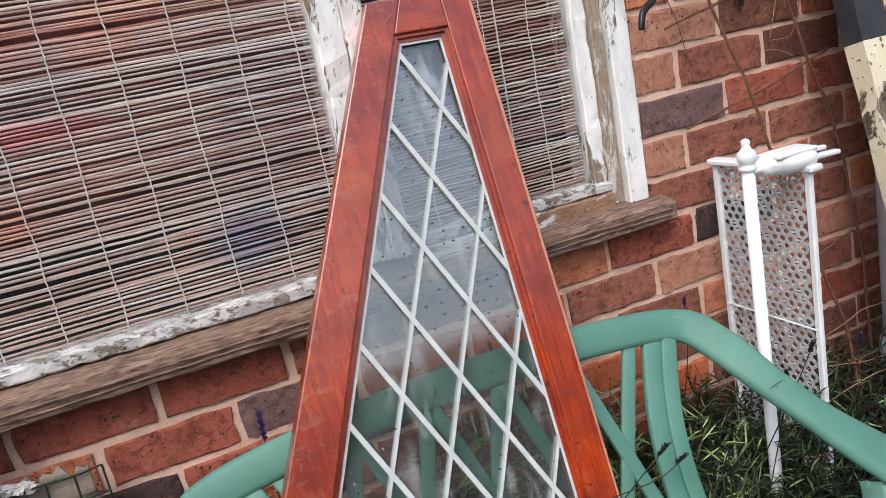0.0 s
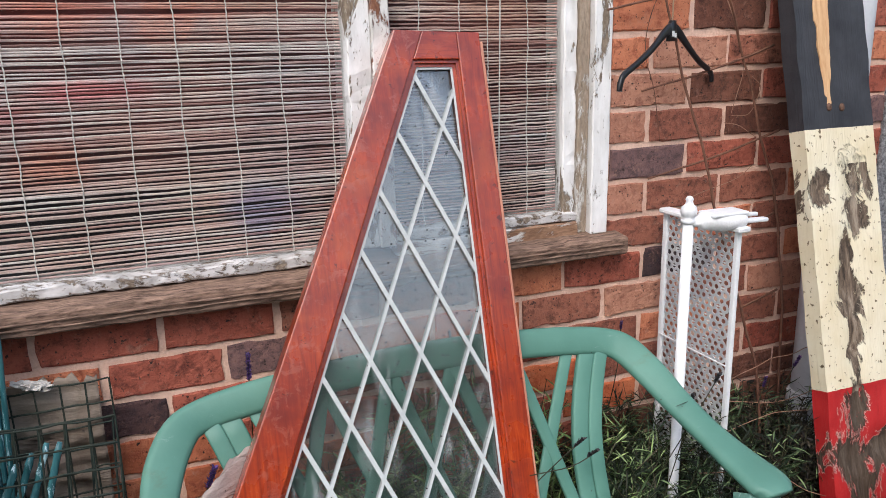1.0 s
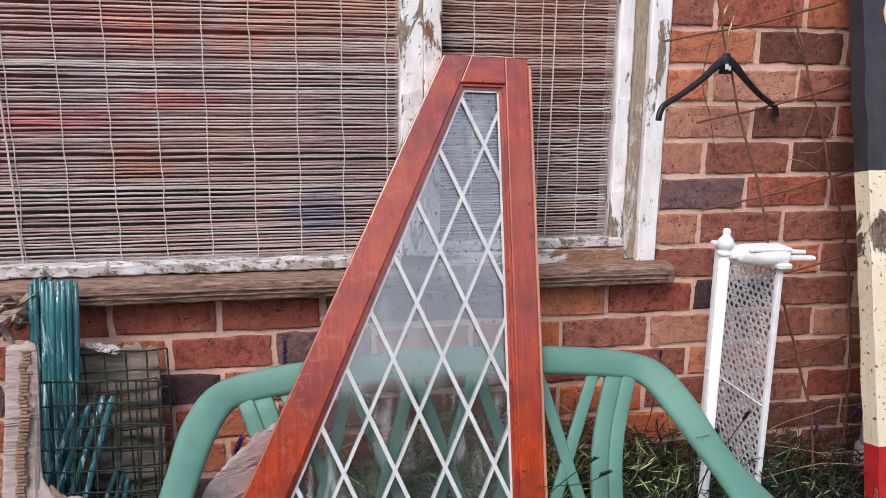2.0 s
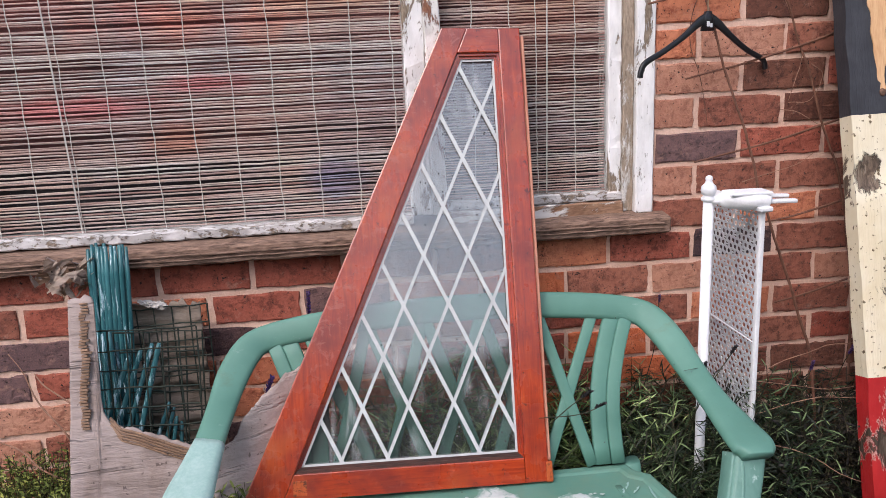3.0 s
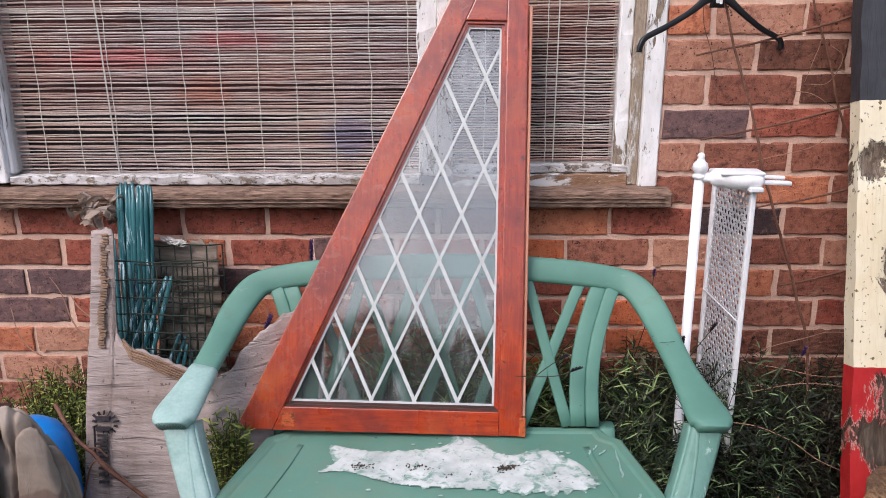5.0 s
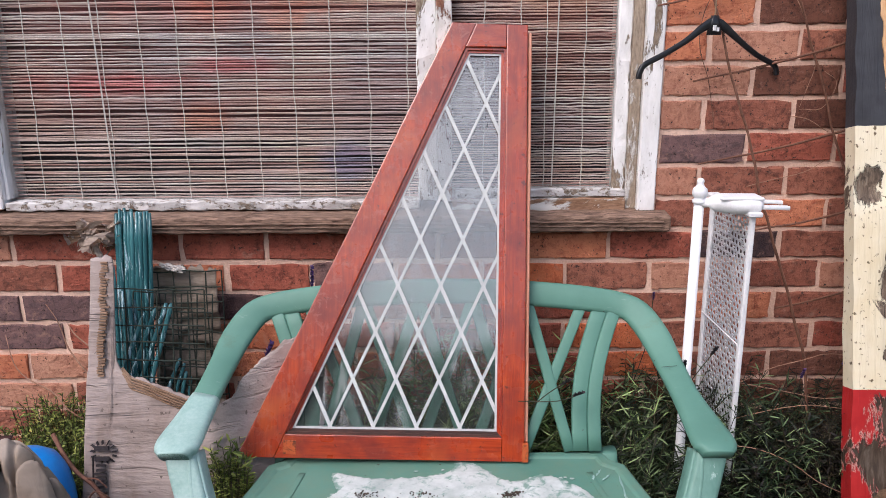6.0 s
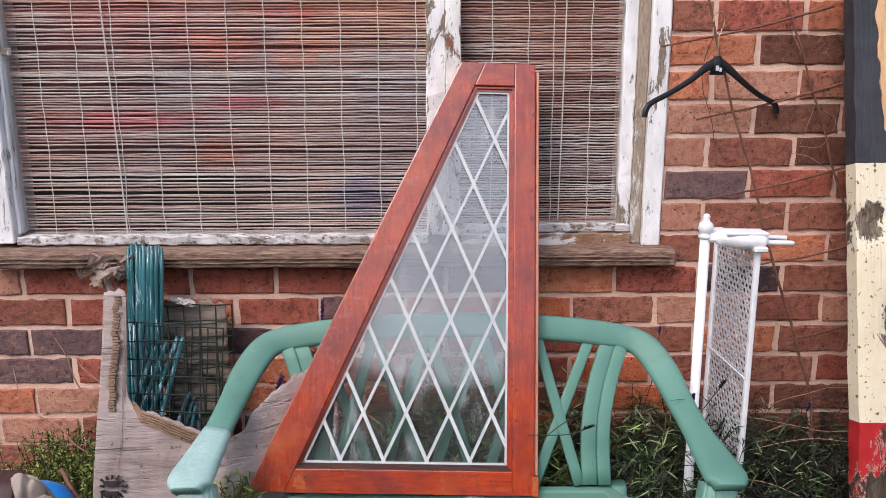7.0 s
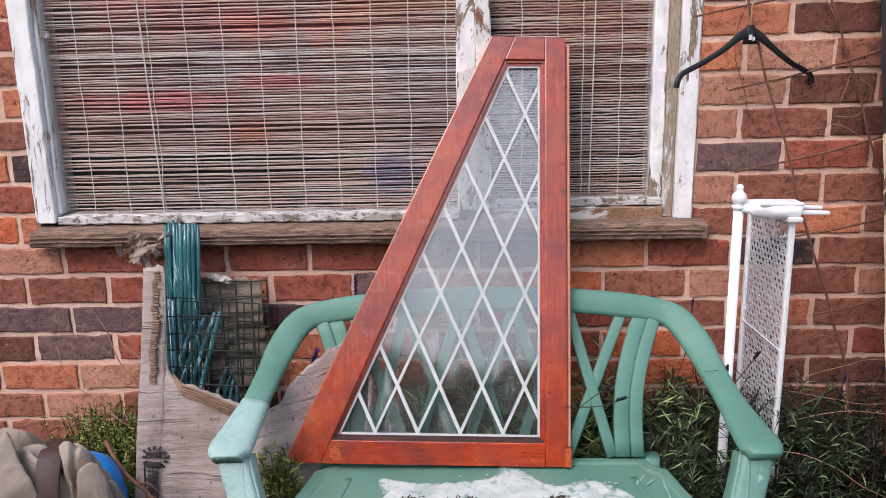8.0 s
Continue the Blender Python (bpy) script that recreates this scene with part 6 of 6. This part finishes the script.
def weed(centre, spread, height, sprigs, seed, label, leaf, front=None, xmax=9.0, splay=0.2, reach=9.0):
    leaves, stems = bush(centre, spread, height, sprigs, seed, leaf, (0, -0.3, 0), front, xmax, splay, 0.8, reach)
    t = thing("weed", label, "plant", "weeds in the bed")
    tagged(leaves.done("foliage", WEED, t), kind="stuff")
    tagged(stems.done("stalk_tangle", STEM, t), kind="stuff")


weed((-1.325, -0.14), (0.14, 0.06), 0.45, 420, 11, "low bright green weed against the brick wall", (0.013, 0.004), None, 9.0, 0.13)
weed((-0.82, -0.37), (0.06, 0.02), 0.45, 160, 13, "tuft of green weed between carton and bench", (0.021, 0.0055), -0.42, -0.765, 0.06, 0.06)
for pts in ([(-1.2, -0.12, 0.36), (-1.36, -0.1, 0.47), (-1.46, -0.08, 0.55), (-1.49, -0.06, 0.64)], [(-1.25, -0.1, 0.5), (-1.33, -0.06, 0.62), (-1.38, -0.05, 0.72)], [(-1.2, -0.1, 0.55), (-1.3, -0.06, 0.64), (-1.33, -0.05, 0.67)], [(-1.15, -0.45, 0.3), (-1.1, -0.47, 0.42), (-1.04, -0.45, 0.36), (-0.98, -0.44, 0.25)], [(-1.14, -0.425, 0.43), (-1.1, -0.45, 0.44), (-1.07, -0.46, 0.425)]):
    twig(pts, 0.0026, 0.001, "dry brown bramble stem by the carton", 0.012, TWIG_PALE if pts[0][1] > -0.2 else TWIG)


twig([(-1.25, -0.34, 0.49), (-1.207, -0.375, 0.459), (-1.14, -0.425, 0.43), (-1.08, -0.445, 0.385), (-1.0, -0.46, 0.33), (-0.94, -0.47, 0.27), (-0.9, -0.48, 0.02)], 0.0055, 0.004, "thick knobbly dead bramble lying against the carton", 0.016)


# ---- the bricks of the wall ----
def brick_mesh(seed, w, h=COURSE - 0.0145):
    rnd = random.Random(seed)
    bm = box(bmesh.new(), -w / 2, w / 2, -0.004, 0.02, -h / 2, h / 2)
    es = [e for e in bm.edges if all(v.co.y < 0 for v in e.verts)]
    bmesh.ops.subdivide_edges(bm, edges=[e for e in es if abs(e.verts[0].co.x - e.verts[1].co.x) > 0.05], cuts=9)
    bmesh.ops.subdivide_edges(bm, edges=[e for e in bm.edges if all(v.co.y < 0 for v in e.verts) and abs(e.verts[0].co.z - e.verts[1].co.z) > h * 0.9], cuts=3)
    bmesh.ops.bevel(bm, geom=[e for e in bm.edges if all(v.co.y < 0 for v in e.verts)], offset=0.0028, segments=1, affect="EDGES")
    for v in bm.verts:
        v.co.z += 0.0034 * noise.noise((v.co.x * 26, seed * 3.1, v.co.z * 9)) if v.co.y < 0.01 else 0.0
        if v.co.y < 0.01:
            v.co += Vector((rnd.gauss(0, 1) * 0.0013, rnd.uniform(-1, 1) * 0.001, rnd.gauss(0, 1) * 0.0015))
    bmesh.ops.recalc_face_normals(bm, faces=bm.faces)
    me = bpy.data.meshes.new("brick")
    bm.to_mesh(me)
    bm.free()
    me.materials.append(BRICKS["red"])
    return me


FULL = [brick_mesh(i, PITCH - 0.0145) for i in range(14)]
# course, counted down from the top, and brick in it, for the bricks whose colour stands out
SEEN = {
    0: {-6: "red", 2: "orange", 3: "umber"}, 1: {-7: "brown", 1: "orange", 2: "pink", 3: "brown"}, 2: {-6: "orange", 2: "pink", 3: "umber", 4: "red"},
    3: {-7: "brown", 1: "pink", 2: "brown", 3: "umber"}, 4: {-6: "dark", 2: "plum", 3: "red", 4: "red"}, 5: {-7: "red", 1: "pink", 2: "brown", 3: "brown"},
    6: {-7: "bright", -6: "orange", 2: "brown", 3: "orange", 4: "brown"}, 7: {-7: "pink", -6: "red", -5: "red", -4: "red", -3: "red", 0: "orange", 1: "red", 2: "dark", 3: "brown"},
    8: {-7: "brown", -6: "brown", -5: "red", -4: "orange", -3: "red", -2: "plum", 0: "bright", 1: "brown", 2: "pink", 3: "brown", 4: "pink"},
    9: {-7: "plum", -6: "plum", -4: "dark", -3: "red", 0: "red", 1: "brown", 2: "orange", 3: "brown"}, 10: {-7: "umber", -6: "plum", -5: "red", -3: "orange", 0: "red", 1: "bright", 2: "brown", 3: "brown", 4: "red"},
    # umber low on the right paints in the deep shade behind the plants
    11: {-7: "orange", -6: "pink", -5: "orange", 0: "red", 1: "bright", 2: "brown", 3: "umber", 4: "umber"}, 12: {-7: "brown", -6: "pink", -5: "brown", 0: "bright", 1: "red", 2: "umber", 3: "umber", 4: "umber"}, 13: {-7: "brown", -6: "brown", 0: "red", 2: "umber", 3: "umber", 4: "umber"},
}
rnd = random.Random(11)
count = 0
rest = collections.defaultdict(list)
for k in range(-9, 19):
    z = BED + COURSE * (8 - k) - COURSE / 2
    off = 0.0 if k % 2 == 0 else 0.113
    for i in range(-12, 7):
        x0, x1 = off + PITCH * (i - 1), off + PITCH * i
        odds = (0.48, 0.2, 0.3, 0.02, 0.0) if x1 < -1.45 or (x1 < -1.0 and z < 0.75) else (0.3, 0.34, 0.29, 0.05, 0.02)
        kind = SEEN.get(k, {}).get(i) or rnd.choices(("orange", "red", "brown", "plum", "dark"), odds)[0]
        jig = (rnd.uniform(-0.003, 0.003), rnd.uniform(-0.0015, 0.0015), rnd.uniform(-0.002, 0.002))
        pieces = [(x0 + 0.00725, x1 - 0.00725)]
        if z - COURSE / 2 < WIN[3] and z + COURSE / 2 > WIN[2] - 0.05:
            cut = []
            for a, b in pieces:
                if b <= WIN[0] or a >= WIN[1]:
                    cut.append((a, b))
                else:
                    if a < WIN[0] - 0.03:
                        cut.append((a, WIN[0] - 0.004))
                    if b > WIN[1] + 0.03:
                        cut.append((WIN[1] + 0.004, b))
            pieces = cut
        pieces = [(max(a, X_LEFT), min(b, X_RIGHT)) for a, b in pieces if min(b, X_RIGHT) - max(a, X_LEFT) > 0.03]
        for a, b in pieces:
            mid, w = (a + b) / 2, b - a
            near = -1.85 < mid < 1.12 and 0.1 < z < 1.75
            full = abs(w - (PITCH - 0.0145)) < 0.002
            if not near:
                rest[kind].append((mid, z, w))
                continue
            ob = new("brick", rnd.choice(FULL) if full else brick_mesh(count, w))
            ob.parent = wall
            ob.location = (mid + jig[0] * full, jig[1], z + jig[2])
            ob.rotation_euler = (0, rnd.gauss(0, 0.004), 0)
            ob.material_slots[0].link = "OBJECT"
            ob.material_slots[0].material = BRICKS[kind]
            count += 1
for kind, items in rest.items():
    bm = bmesh.new()
    for x, z, w in items:
        box(bm, x - w / 2, x + w / 2, -0.004, 0.02, z - COURSE / 2 + 0.006, z + COURSE / 2 - 0.006)
    tagged(link(bm, "outer_brickwork", BRICKS[kind], wall), kind="stuff")
